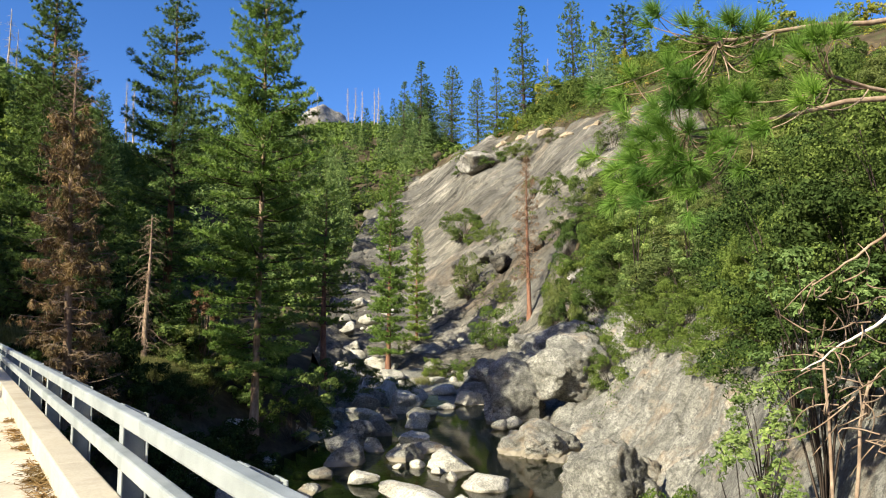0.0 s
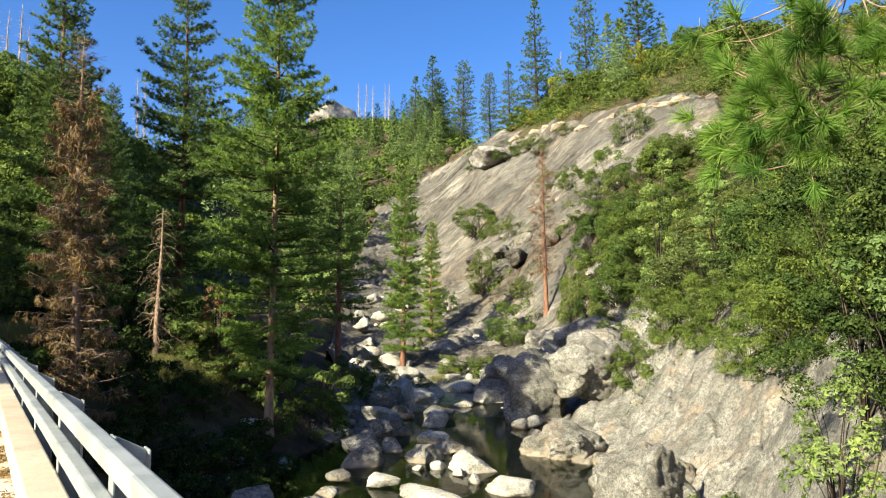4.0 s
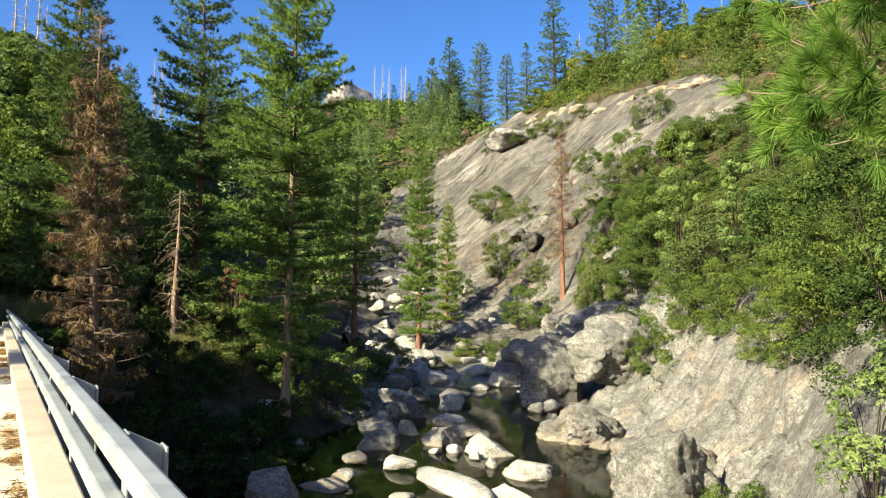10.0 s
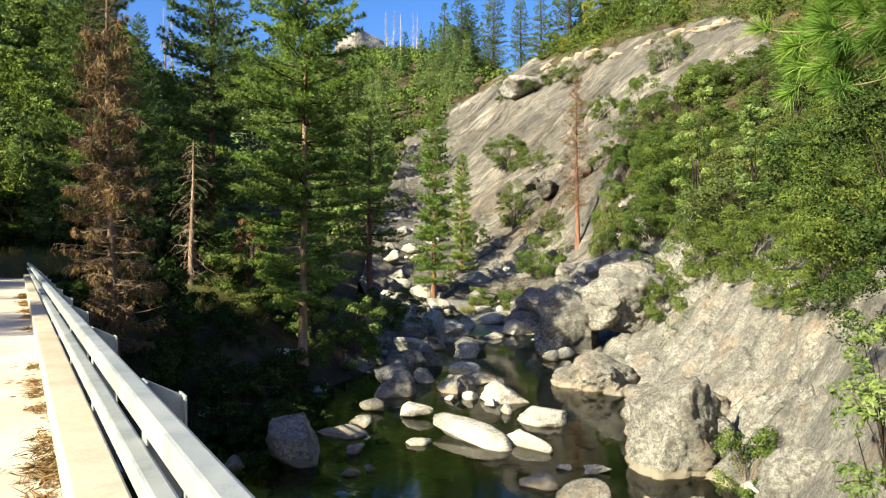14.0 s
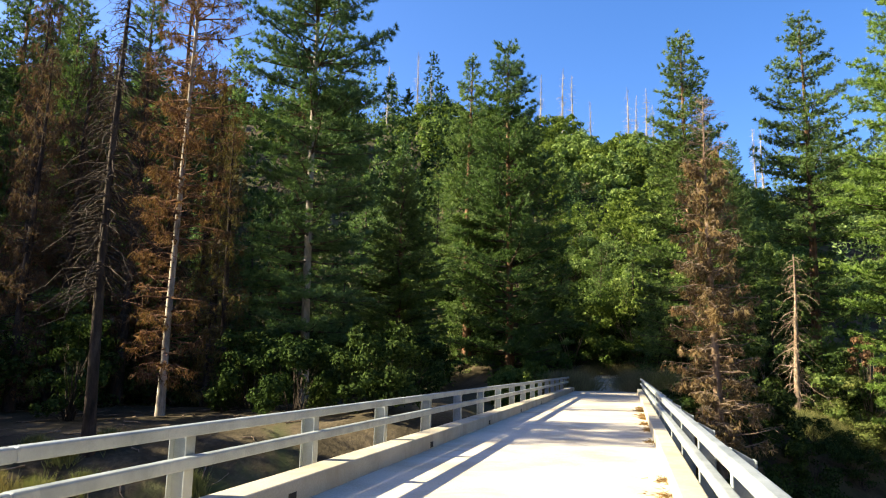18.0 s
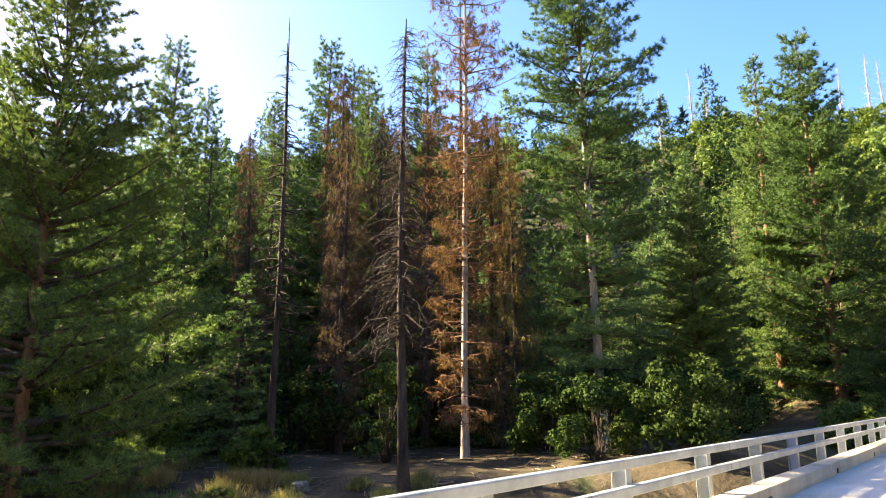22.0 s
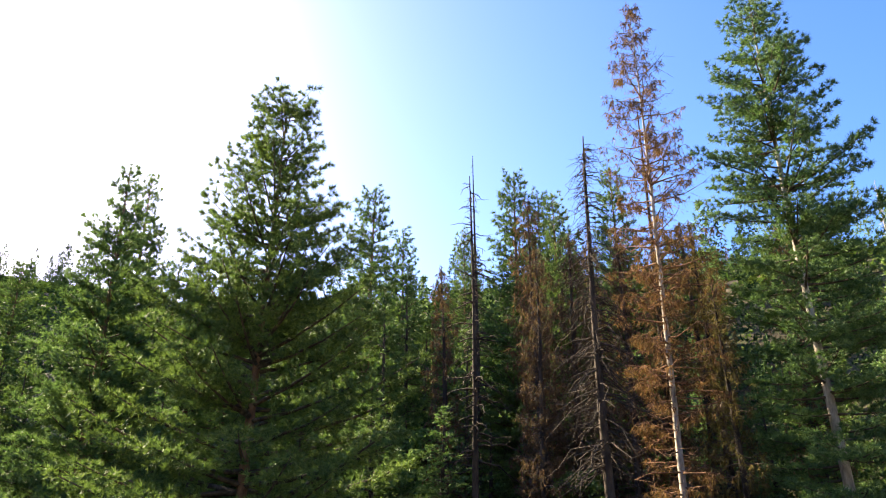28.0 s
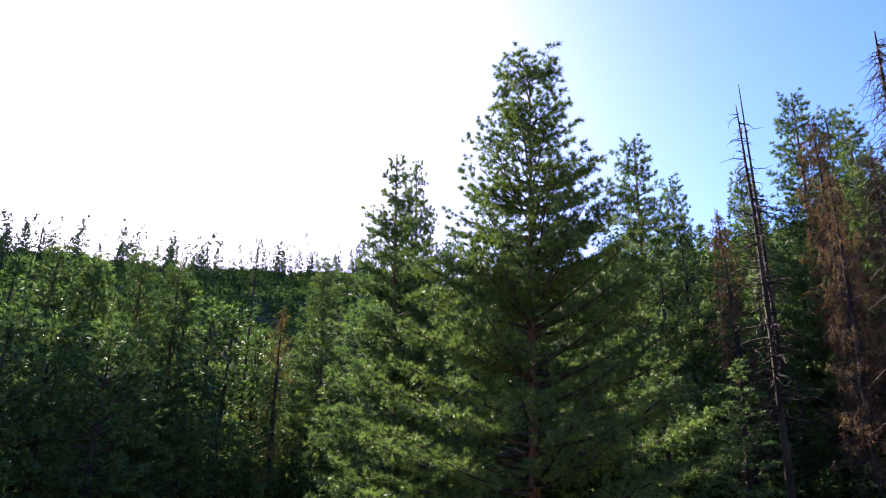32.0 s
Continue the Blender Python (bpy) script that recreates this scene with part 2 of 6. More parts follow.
M_BARK_DARK = surface("charred_bark", (0.018, 0.014, 0.012), (0.05, 0.037, 0.03), (0.1, 0.075, 0.06), 1.5, 9, 0.95, 0.8, 0.03, stretch=(1.6, 1.6, 0.5))
M_TWIG = surface("twigs", (0.12, 0.08, 0.055), (0.24, 0.17, 0.12), (0.36, 0.28, 0.21), 3, 14, 0.9, 0.3)
M_SILVER = surface("bleached_wood", (0.3, 0.26, 0.22), (0.5, 0.45, 0.4), (0.66, 0.62, 0.57), 1.2, 9, 0.9, 0.4, stretch=(1.5, 1.5, 0.3))


def granite_mat(name, dark, mid, light, streak=(1, 1, 1), tilt=(0, 0, 0), lichen=0.5, wet=None, tan=0.35, fine=8.0, dist=0.05, stain_band=0.0, streaks=0.0):
    """Granite: pale and grey patches, dark lichen crusts, rusty soil stains, speckle, cracks in relief."""
    m, n, l, b = mat_new(name)
    geo = n.new("ShaderNodeNewGeometry")
    mp = n.new("ShaderNodeMapping")
    mp.inputs["Scale"].default_value = streak
    turn_ = n.new("ShaderNodeMapping")
    turn_.inputs["Rotation"].default_value = tilt
    l.new(geo.outputs["Position"], turn_.inputs["Vector"])
    l.new(turn_.outputs["Vector"], mp.inputs["Vector"])
    c = mp.outputs["Vector"]
    big = noise_node(n, l, 0.35, 8, 0.68, c, 0.3)
    r = ramp_node(n, [(0.36, dark), (0.5, mid), (0.63, light)])
    l.new(big.outputs["Fac"], r.inputs["Fac"])
    spk = noise_node(n, l, fine, 5, 0.75, geo.outputs["Position"])
    sr = ramp_node(n, [(0.38, (0.36, 0.35, 0.34)), (0.47, (0.85, 0.85, 0.85)), (0.55, (1.08, 1.07, 1.05)), (0.64, (1.4, 1.38, 1.33))])
    l.new(spk.outputs["Fac"], sr.inputs["Fac"])
    col = mix_node(n, l, 0.75, r.outputs["Color"], sr.outputs["Color"], "MULTIPLY")
    if streaks:
        # long pale and dark lines along the sheets
        fl = noise_node(n, l, 2.2, 6, 0.7, c, 0.5)
        fr_s = ramp_node(n, [(0.36, (0.42, 0.41, 0.4)), (0.46, (0.85, 0.84, 0.82)), (0.56, (1.1, 1.08, 1.04)), (0.66, (1.75, 1.7, 1.6))])
        l.new(fl.outputs["Fac"], fr_s.inputs["Fac"])
        col = mix_node(n, l, streaks, col, fr_s.outputs["Color"], "MULTIPLY")
    li = noise_node(n, l, 3.2 if fine > 5 else 0.6, 10, 0.8, c, 0.4)
    lr = ramp_node(n, [(0.49, (0, 0, 0)), (0.56, (lichen, lichen, lichen))])
    l.new(li.outputs["Fac"], lr.inputs["Fac"])
    col = mix_node(n, l, lr.outputs["Color"], col, (0.11, 0.105, 0.095))
    ru = noise_node(n, l, 0.22, 6, 0.7, c, 1.0)
    rr = ramp_node(n, [(0.55, (0, 0, 0)), (0.68, (tan, tan, tan))])
    l.new(ru.outputs["Fac"], rr.inputs["Fac"])
    col = mix_node(n, l, rr.outputs["Color"], col, (0.45, 0.31, 0.19))
    if stain_band:
        sp = n.new("ShaderNodeSeparateXYZ")
        l.new(geo.outputs["Position"], sp.inputs[0])
        wob = n.new("ShaderNodeMath")
        wob.operation = "MULTIPLY_ADD"
        l.new(spk.outputs["Fac"], wob.inputs[0])
        wob.inputs[1].default_value = 0.25
        l.new(sp.outputs["Z"], wob.inputs[2])
        band = n.new("ShaderNodeMapRange")
        band.inputs["From Min"].default_value, band.inputs["From Max"].default_value = stain_band - 0.05, stain_band + 0.1
        l.new(wob.outputs[0], band.inputs["Value"])
        col = mix_node(n, l, band.outputs["Result"], (0.28, 0.245, 0.19), col)
    l.new(col, b.inputs["Base Color"])
    b.inputs["Roughness"].default_value = 0.88
    b.inputs["Specular IOR Level"].default_value = 0.2
    warp = mix_node(n, l, 1.0, c, mix_node(n, l, 1.0, big.outputs["Color"], (2.6, 2.6, 2.6) if fine > 5 else (9.0, 9.0, 9.0), "MULTIPLY"), "ADD")
    vor = n.new("ShaderNodeTexVoronoi")
    vor.feature = "DISTANCE_TO_EDGE"
    vor.inputs["Scale"].default_value = 0.27 if fine > 5 else 0.06
    l.new(warp, vor.inputs["Vector"])
    crack = ramp_node(n, [(0.0, (0, 0, 0)), (0.014, (1, 1, 1))])
    l.new(vor.outputs["Distance"], crack.inputs["Fac"])
    cut = mix_node(n, l, 1.0, col, mix_node(n, l, 0.3 if fine > 5 else 0.65, (1, 1, 1), crack.outputs["Color"]), "MULTIPLY")
    l.new(cut, b.inputs["Base Color"])
    deep = n.new("ShaderNodeMath")
    deep.operation = "MULTIPLY_ADD"
    l.new(crack.outputs["Color"], deep.inputs[0])
    deep.inputs[1].default_value = 0.2
    l.new(li.outputs["Fac"], deep.inputs[2])
    hgt = n.new("ShaderNodeMath")
    l.new(deep.outputs[0], hgt.inputs[0])
    l.new(spk.outputs["Fac"], hgt.inputs[1])
    bp = n.new("ShaderNodeBump")
    bp.inputs["Strength"].default_value, bp.inputs["Distance"].default_value = 0.7, dist
    l.new(hgt.outputs[0], bp.inputs["Height"])
    l.new(bp.outputs["Normal"], b.inputs["Normal"])
    return m


WATER_Z = -8.4
# the sheets of the slope run aslant: first axis along a streak, third across it
ASLANT = tuple(Matrix(((0.61, -0.51, 0.6), (0.643, 0.766, 0.0), (-0.46, 0.39, 0.8))).to_euler())
M_GRANITE = granite_mat("granite", (0.135, 0.13, 0.115), (0.245, 0.238, 0.212), (0.37, 0.358, 0.32), lichen=0.85, streak=(1, 1, 1.25), dist=0.25, stain_band=WATER_Z + 0.45)
M_GRANITE_PALE = granite_mat("pale_river_granite", (0.27, 0.255, 0.215), (0.38, 0.362, 0.315), (0.47, 0.45, 0.4), lichen=0.3, tan=0.15, stain_band=WATER_Z + 0.18)
M_SLAB = granite_mat("slab_granite", (0.062, 0.057, 0.049), (0.138, 0.129, 0.111), (0.27, 0.254, 0.222), streak=(0.12, 0.25, 0.4), tilt=ASLANT, lichen=0.6, tan=0.22, fine=2.2, dist=0.9, streaks=0.85)
M_DOME = granite_mat("far_granite", (0.24, 0.225, 0.2), (0.34, 0.32, 0.285), (0.42, 0.4, 0.36), lichen=0.35, tan=0.35, fine=0.6, dist=1.5)
M_SOIL = surface("forest_floor", (0.026, 0.021, 0.012), (0.062, 0.048, 0.029), (0.115, 0.088, 0.056), 0.35, 5.0, 0.95, 0.6, 0.1, stain=(0.05, 0.062, 0.022), stain_scale=0.12)
M_CONCRETE = surface("bridge_concrete", (0.3, 0.262, 0.2), (0.41, 0.362, 0.285), (0.47, 0.42, 0.34), 0.8, 40.0, 0.9, 0.25, 0.004, stain=(0.33, 0.28, 0.21), stain_scale=0.5, grain=0.35)
M_DECK = surface("bridge_deck", (0.4, 0.345, 0.26), (0.52, 0.46, 0.37), (0.58, 0.525, 0.44), 0.5, 30.0, 0.9, 0.3, 0.004, stain=(0.4, 0.34, 0.26), stain_scale=0.35, grain=0.45)
M_STEEL = surface("galvanised_rail", (0.205, 0.23, 0.235), (0.285, 0.312, 0.318), (0.36, 0.388, 0.392), 2.0, 260.0, 0.5, 0.15, 0.002, metal=0.25, stain=(0.34, 0.362, 0.365), stain_scale=1.5)
M_LITTER = leaf_mat("needle_litter", (0.14, 0.08, 0.038), (0.25, 0.15, 0.075), (0.37, 0.24, 0.13), 0.1, 0.9)
M_BED = surface("river_bed", (0.17, 0.16, 0.06), (0.34, 0.31, 0.13), (0.48, 0.44, 0.23), 0.5, 3.0, 0.95, 0.8, 0.1)
M_DARKHOLE = surface("drain_shadow", (0.02, 0.018, 0.015), (0.04, 0.035, 0.03), (0.06, 0.05, 0.04), 4, 20)

# water: a thin surface that mirrors by Fresnel and lets a green tint through
M_WATER, n_, l_, b_ = mat_new("river_water")
tr, gl, fr, mxs = (n_.new(k) for k in ("ShaderNodeBsdfTransparent", "ShaderNodeBsdfGlossy", "ShaderNodeFresnel", "ShaderNodeMixShader"))
tr.inputs["Color"].default_value = (0.52, 0.62, 0.27, 1)
gl.inputs["Roughness"].default_value = 0.02
fr.inputs["IOR"].default_value = 1.33
rip = noise_node(n_, l_, 1.3, 3, 0.5, n_.new("ShaderNodeNewGeometry").outputs["Position"])
bp_ = n_.new("ShaderNodeBump")
bp_.inputs["Strength"].default_value, bp_.inputs["Distance"].default_value = 0.12, 0.05
l_.new(rip.outputs["Fac"], bp_.inputs["Height"])
for nd in (gl, fr):
    l_.new(bp_.outputs["Normal"], nd.inputs["Normal"])
l_.new(fr.outputs[0], mxs.inputs[0])
l_.new(tr.outputs[0], mxs.inputs[1])
l_.new(gl.outputs[0], mxs.inputs[2])
l_.new(mxs.outputs[0], n_["Material Output"].inputs["Surface"])

# ---- the lie of the land ----
# by bearing from the bridge: foot of the slope (distance, height), rim (distance, degrees up)
LAND_BEARING = [-180, -140, -110, -87, -55, -43, -31, -20, -11, -2, 6, 10, 16, 24, 31, 36, 43, 52, 60, 75, 100, 140, 180]
LAND_FOOT = [30, 40, 65, 70, 80, 80, 75, 65, 58, 55, 55, 60, 85, 105, 110, 100, 84, 64, 48, 40, 35, 30, 30]
LAND_FOOT_Z = [-1, -2, -3, -3.5, -3.5, -3.5, -3, -2.5, -1.5, -0.5, -1, -2.5, -4, -5, -4.5, -3.5, -2, 0, 1, 2, 2, 0, -1]
LAND_RIM = [200, 260, 350, 340, 240, 225, 215, 195, 190, 190, 205, 225, 330, 480, 430, 260, 225, 215, 200, 190, 180, 190, 200]
LAND_RIM_UP = [14, 14, 15.3, 16.2, 18, 19.5, 19.5, 18.8, 19.2, 16.6, 14.2, 11.8, 13.5, 15.2, 15, 13.8, 17.3, 19.8, 19.3, 18.5, 17.5, 15, 14]
RIVER = [(-120, -30), (-60, -12), (-25, 2), (-6, 13), (5, 20), (19, 32.5), (31, 46), (45, 64), (54, 86), (66, 112), (88, 150), (125, 230), (190, 430)]
RIVER_BED = [-10, -9.9, -9.8, -9.7, -9.7, -9.6, -9.5, -9.1, -6.0, -3.6, 2, 15, 80]
RIVER_HALF = [9, 9, 9, 9, 9.5, 10, 8, 6, 5, 5, 5, 4, 4]


def smooth01(u):
    u = np.clip(u, 0, 1)
    return u * u * (3 - 2 * u)


def river_at(x, y):
    """Distance to the river's middle line, side (right bank positive), bed height and half width there."""
    best = np.full(x.shape, 1e9)
    side, bed, half = np.zeros_like(best), np.zeros_like(best), np.zeros_like(best)
    for (a, b, za, zb, wa, wb) in zip(RIVER[:-1], RIVER[1:], RIVER_BED[:-1], RIVER_BED[1:], RIVER_HALF[:-1], RIVER_HALF[1:]):
        dx, dy = b[0] - a[0], b[1] - a[1]
        k = np.clip(((x - a[0]) * dx + (y - a[1]) * dy) / (dx * dx + dy * dy), 0, 1)
        px, py = x - a[0] - k * dx, y - a[1] - k * dy
        d = np.hypot(px, py)
        near = d < best
        best = np.where(near, d, best)
        side = np.where(near, np.sign(px * dy - py * dx), side)
        bed = np.where(near, za + (zb - za) * k, bed)
        half = np.where(near, wa + (wb - wa) * k, half)
    return best, side, bed, half


def land(x, y, rough=True):
    """Height of the ground."""
    x, y = np.asarray(x, float), np.asarray(y, float)
    r, th = np.hypot(x, y), np.degrees(np.arctan2(x, y))
    r0, z0 = np.interp(th, LAND_BEARING, LAND_FOOT), np.interp(th, LAND_BEARING, LAND_FOOT_Z)
    R = np.interp(th, LAND_BEARING, LAND_RIM)
    zr = 1.6 + R * np.tan(np.radians(np.interp(th, LAND_BEARING, LAND_RIM_UP)))
    u = np.clip((r - r0) / (R - r0), 0, 1)
    floor = z0 * smooth01(r / 25) - 3.0 * (1 - smooth01(r / 25))
    z = floor + (zr - z0) * (0.25 * u + 0.75 * smooth01(0.08 + 0.84 * u) * 1.0)
    z = z - np.clip(r - R, 0, 400) * 0.12
    p = np.stack([x / 34, y / 34, np.zeros_like(x)], -1).reshape(-1, 3)
    bumps = fbm(p, 4, 3).reshape(x.shape) if rough else 0
    z = z + bumps * np.clip(r / 45, 0.2, 3.2)
    d, side, bed, half = river_at(x, y)
    bank = np.where(side > 0, 11.0 + 5.0 * smooth01((y - 14) / 14), 13.0)
    s = smooth01((d - half) / bank)
    s = 1 - (1 - s) * (1 - smooth01((r - 92) / 40))
    z = bed * (1 - s) + z * s
    # room under the deck
    low = (1 - smooth01((np.abs(x + 1.65) - 4.2) / 5.0)) * smooth01((y + 12) / 4) * smooth01((60 - y) / 3)
    z = np.where(low > 0, np.minimum(z, z * (1 - low) - 1.7 * low), z)
    # road embankments at both ends of the bridge
    across = np.abs(x + 1.65)
    for along in (y - 56.0, -7.0 - y):
        on = smooth01((along + 2.5) / 2.0) * smooth01((98 - np.abs(y)) / 30)
        on = on * (1 - smooth01((across - 4.2) / 6.0))
        z = z * (1 - on) + on * (-0.4 + 0.75 * smooth01((y - 57.5) / 15.0))
    return z


def land_at(x, y):
    return float(land(np.array([float(x)]), np.array([float(y)]))[0])


rings = np.concatenate([[0.5, 1.5, 2.6], np.geomspace(3.8, 520, 165), [600, 720, 900, 1300, 2000, 3200]])
SECT = 420
ang = np.arange(SECT) * 2 * np.pi / SECT
gx, gy = rings[:, None] * np.sin(ang), rings[:, None] * np.cos(ang)
gz = land(gx, gy)
gverts = np.concatenate([np.stack([gx, gy, gz], -1).reshape(-1, 3), [[0, 0, land_at(0, 0)]]])
ii, jj = np.meshgrid(np.arange(len(rings) - 1), np.arange(SECT), indexing="ij")
j2 = (jj + 1) % SECT
gfaces = np.stack([ii * SECT + jj, (ii + 1) * SECT + jj, (ii + 1) * SECT + j2, ii * SECT + j2], -1).reshape(-1, 4)
cap = np.stack([np.full(SECT, len(gverts) - 1), np.arange(SECT), (np.arange(SECT) + 1) % SECT, (np.arange(SECT) + 1) % SECT], -1)
gm = raw_mesh("ground", gverts, gfaces[:, ::-1], M_SOIL, True)
ground = tagged(new("ground", gm), "brown forest floor of needles and soil on valley slopes", "ground", kind="structure")
gm.materials.append(M_BED)
fc = gverts[gfaces].mean(1)
fd, fs, fb, fh = river_at(fc[:, 0], fc[:, 1])
gm.materials.append(M_GRANITE)
fr_ = np.hypot(fc[:, 0], fc[:, 1])
ragged = vnoise(fc / 3.0, 8) * 3
rocky = (fs > 0) & (fd < fh + 20 + ragged) & (fr_ < 108) & (fc[:, 0] > 9)
gm.polygons.foreach_set("material_index", np.where(rocky, 2, np.where((fd < fh + 2.5) & (fr_ < 88) & (fc[:, 2] < -7.6), 1, np.where((fd < fh + 5 + ragged) & (fr_ < 125) & (fr_ > 60), 2, 0))).astype(np.int32))

# still water of the pool, up to the first rapids
wv = np.array([(-125.0, -60.0, WATER_Z), (75.0, -60.0, WATER_Z), (75.0, 92.0, WATER_Z), (-125.0, 92.0, WATER_Z)])
wf = np.array([(0, 1, 2, 3)])
water = tagged(new("water", raw_mesh("water", wv, wf, M_WATER, True)), "clear dark green still river pool reflecting the sky", "water", kind="structure")

# ---- bridge ----
GRADE = -0.005
Y0, Y1 = -8.0, 56.4
bridge = tagged(new("bridge"), "narrow concrete road bridge with galvanised steel railings", "bridge")
shear = Matrix.Identity(4)
shear[2][1] = GRADE


def bpart(name, bm, material, label="", parent=None, smooth=False):
    bm.transform(shear)
    return part(name, bm, material, parent or bridge, label, smooth)


for k in range(8):
    ya, yb = Y0 + (Y1 - Y0) * k / 8, Y0 + (Y1 - Y0) * (k + 1) / 8
    bpart("deck_slab", box_bm(-3.72, ya + 0.004, -0.3, 0.6, yb - 0.004, 0.0, 0.004), M_DECK, "sun-bleached concrete deck slab")
for xa, xb in ((-4.118, -3.721), (0.601, 0.903)):
    for k in range(8):
        ya, yb = Y0 + (Y1 - Y0) * k / 8, Y0 + (Y1 - Y0) * (k + 1) / 8
        bpart("kerb", box_bm(xa, ya + 0.003, -0.3, xb, yb - 0.003, 0.27, 0.02), M_CONCRETE, "pale weathered concrete kerb")
for x in (-3.6, -1.65, 0.3):
    bpart("girder", box_bm(x - 0.25, Y0 + 0.6, -1.5, x + 0.25, Y1 - 0.6, -0.302, 0.02), M_CONCRETE)
for y in (Y0 - 0.7, Y1 - 0.6):
    bpart("abutment", box_bm(-4.6, y, -6.5, 1.3, y + 1.2, -0.304, 0.03), M_CONCRETE)
for y in (8.4, 31.0):
    bpart("pier", box_bm(-3.9, y, -11, 0.6, y + 1.0, -1.5, 0.06), M_CONCRETE)
# thin plates on the kerb face; the holes' inner shade is their dark colour
for k, y in enumerate(np.arange(10.7, 55, 6.1)):
    bpart("drain_hole", box_bm(-3.724, y - 0.1, 0.02, -3.715, y + 0.1, 0.13, 0.003), M_DARKHOLE, "dark drain opening")


def rail_post(y, x_in, out):
    """A wide-flange post outside the kerb: inner flange along the rail, web outward with a sloping top, outer flange, base plate. out: +1 to the right."""
    top = 0.9849
    def bx(xa, xb, ya, yb, za, zb, bev=0.003):
        bm = box_bm(min(xa, xb), ya, za, max(xa, xb), yb, zb, bev)
        if zb == top:
            for v in bm.verts:
                if v.co.z > 0.6 and (v.co.x - x_in) * out > 0.08:
                    v.co.z -= 0.09
        return bm
    post = bpart("post", bx(x_in, x_in + out * 0.013, y - 0.08, y + 0.08, -0.28, 0.985), M_STEEL, "galvanised wide-flange post")
    bpart("web", bx(x_in + out * 0.0132, x_in + out * 0.187, y - 0.005, y + 0.005, -0.28, top), M_STEEL, "", post)
    bpart("flange", bx(x_in + out * 0.1872, x_in + out * 0.2, y - 0.08, y + 0.08, -0.28, 0.897), M_STEEL, "", post)
    bpart("base_plate", bx(x_in - out * (0.119 if out < 0 else 0.0), x_in + out * 0.23, y - 0.14, y + 0.14, -0.3, -0.282), M_STEEL, "", post)


for side_x, out, y_first in ((-4.24, -1, -5.86), (0.80, 1, -5.75)):
    lo, hi = (side_x, side_x + 0.12) if out < 0 else (side_x, side_x + 0.105)
    joint = [Y0 + 0.1, -1.9, 7.1 if out < 0 else 7.9, 16.2, 25.4, 34.6, 43.8, Y1 - 0.1]
    for za, zb in ((0.875, 0.99), (0.555, 0.675)):
        for ya, yb in zip(joint[:-1], joint[1:]):
            bpart("rail_bar", box_bm(lo, ya + 0.006, za, hi, yb - 0.006, zb, 0.018), M_STEEL, "dull galvanised box-section rail")
        for y in joint[1:-1]:
            bpart("rail_sleeve", box_bm(lo + 0.01, y - 0.08, za + 0.01, hi - 0.01, y + 0.08, zb - 0.01, 0.01), M_STEEL)
    y = y_first
    while y < Y1 - 0.4:
        if y > Y0 + 0.3:
            rail_post(y, lo - 0.001 if out < 0 else hi + 0.001, out)
        y += 3.05

M_LIMB = surface("limb_bark", (0.035, 0.027, 0.02), (0.085, 0.062, 0.046), (0.15, 0.115, 0.09), 3, 14, 0.95, 0.3)

# ---- plants ----
def unit(v):
    return v / (np.linalg.norm(v, axis=-1, keepdims=True) + 1e-9)


def blades(g, centres, dirs, length, width, count, spread):
    """Tufts: count thin triangles fanning out of each centre about its direction."""
    n = len(centres)
    d = unit(np.repeat(dirs, count, 0) + g.normal(0, spread, (n * count, 3)))
    side = unit(np.cross(d, g.normal(0, 1, (n * count, 3)))) * width * 0.5
    c = np.repeat(centres, count, 0)
    L = np.repeat(np.broadcast_to(length, (n,)), count)[:, None] * g.uniform(0.7, 1.15, (n * count, 1))
    v = np.stack([c - side, c + side, c + d * L], 1).reshape(-1, 3)
    return v, np.arange(len(v)).reshape(-1, 3)


def leaf_tris(g, centres, dirs, size):
    """Small leaves, a triangle each, lying like shingles over the clump they belong to."""
    n = len(centres)
    nm = unit(dirs + g.normal(0, 0.42, (n, 3)))
    d = unit(np.cross(nm, g.normal(0, 1, (n, 3))))
    s = np.cross(nm, d)
    L = size * g.uniform(0.6, 1.35, (n, 1))
    v = np.stack([centres + s * L * 0.45, centres - s * L * 0.45, centres + d * L], 1).reshape(-1, 3)
    return v, np.arange(len(v)).reshape(-1, 3)


def lobed_leaves(g, centres, dirs, size):
    """Maple leaves: three folded pointed lobes each."""
    n = len(centres)
    nm = unit(dirs * 0.6 + np.array([0, 0, 0.6]) + g.normal(0, 0.5, (n, 3)))
    d = unit(np.cross(nm, g.normal(0, 1, (n, 3))))
    s = np.cross(nm, d)
    L = size * g.uniform(0.6, 1.3, (n, 1))
    vs = []
    for a, k in ((0.0, 1.0), (0.95, 0.8), (-0.95, 0.8)):
        e, w = d * math.cos(a) + s * math.sin(a), s * math.cos(a) - d * math.sin(a)
        vs += [np.stack([centres, centres + (e * 0.55 + w * 0.24) * L * k, centres + (e + nm * -0.15) * L * k, centres + (e * 0.55 - w * 0.24) * L * k], 1)]
    v = np.concatenate(vs, 1).reshape(-1, 3)
    return v, np.arange(len(v)).reshape(-1, 4)


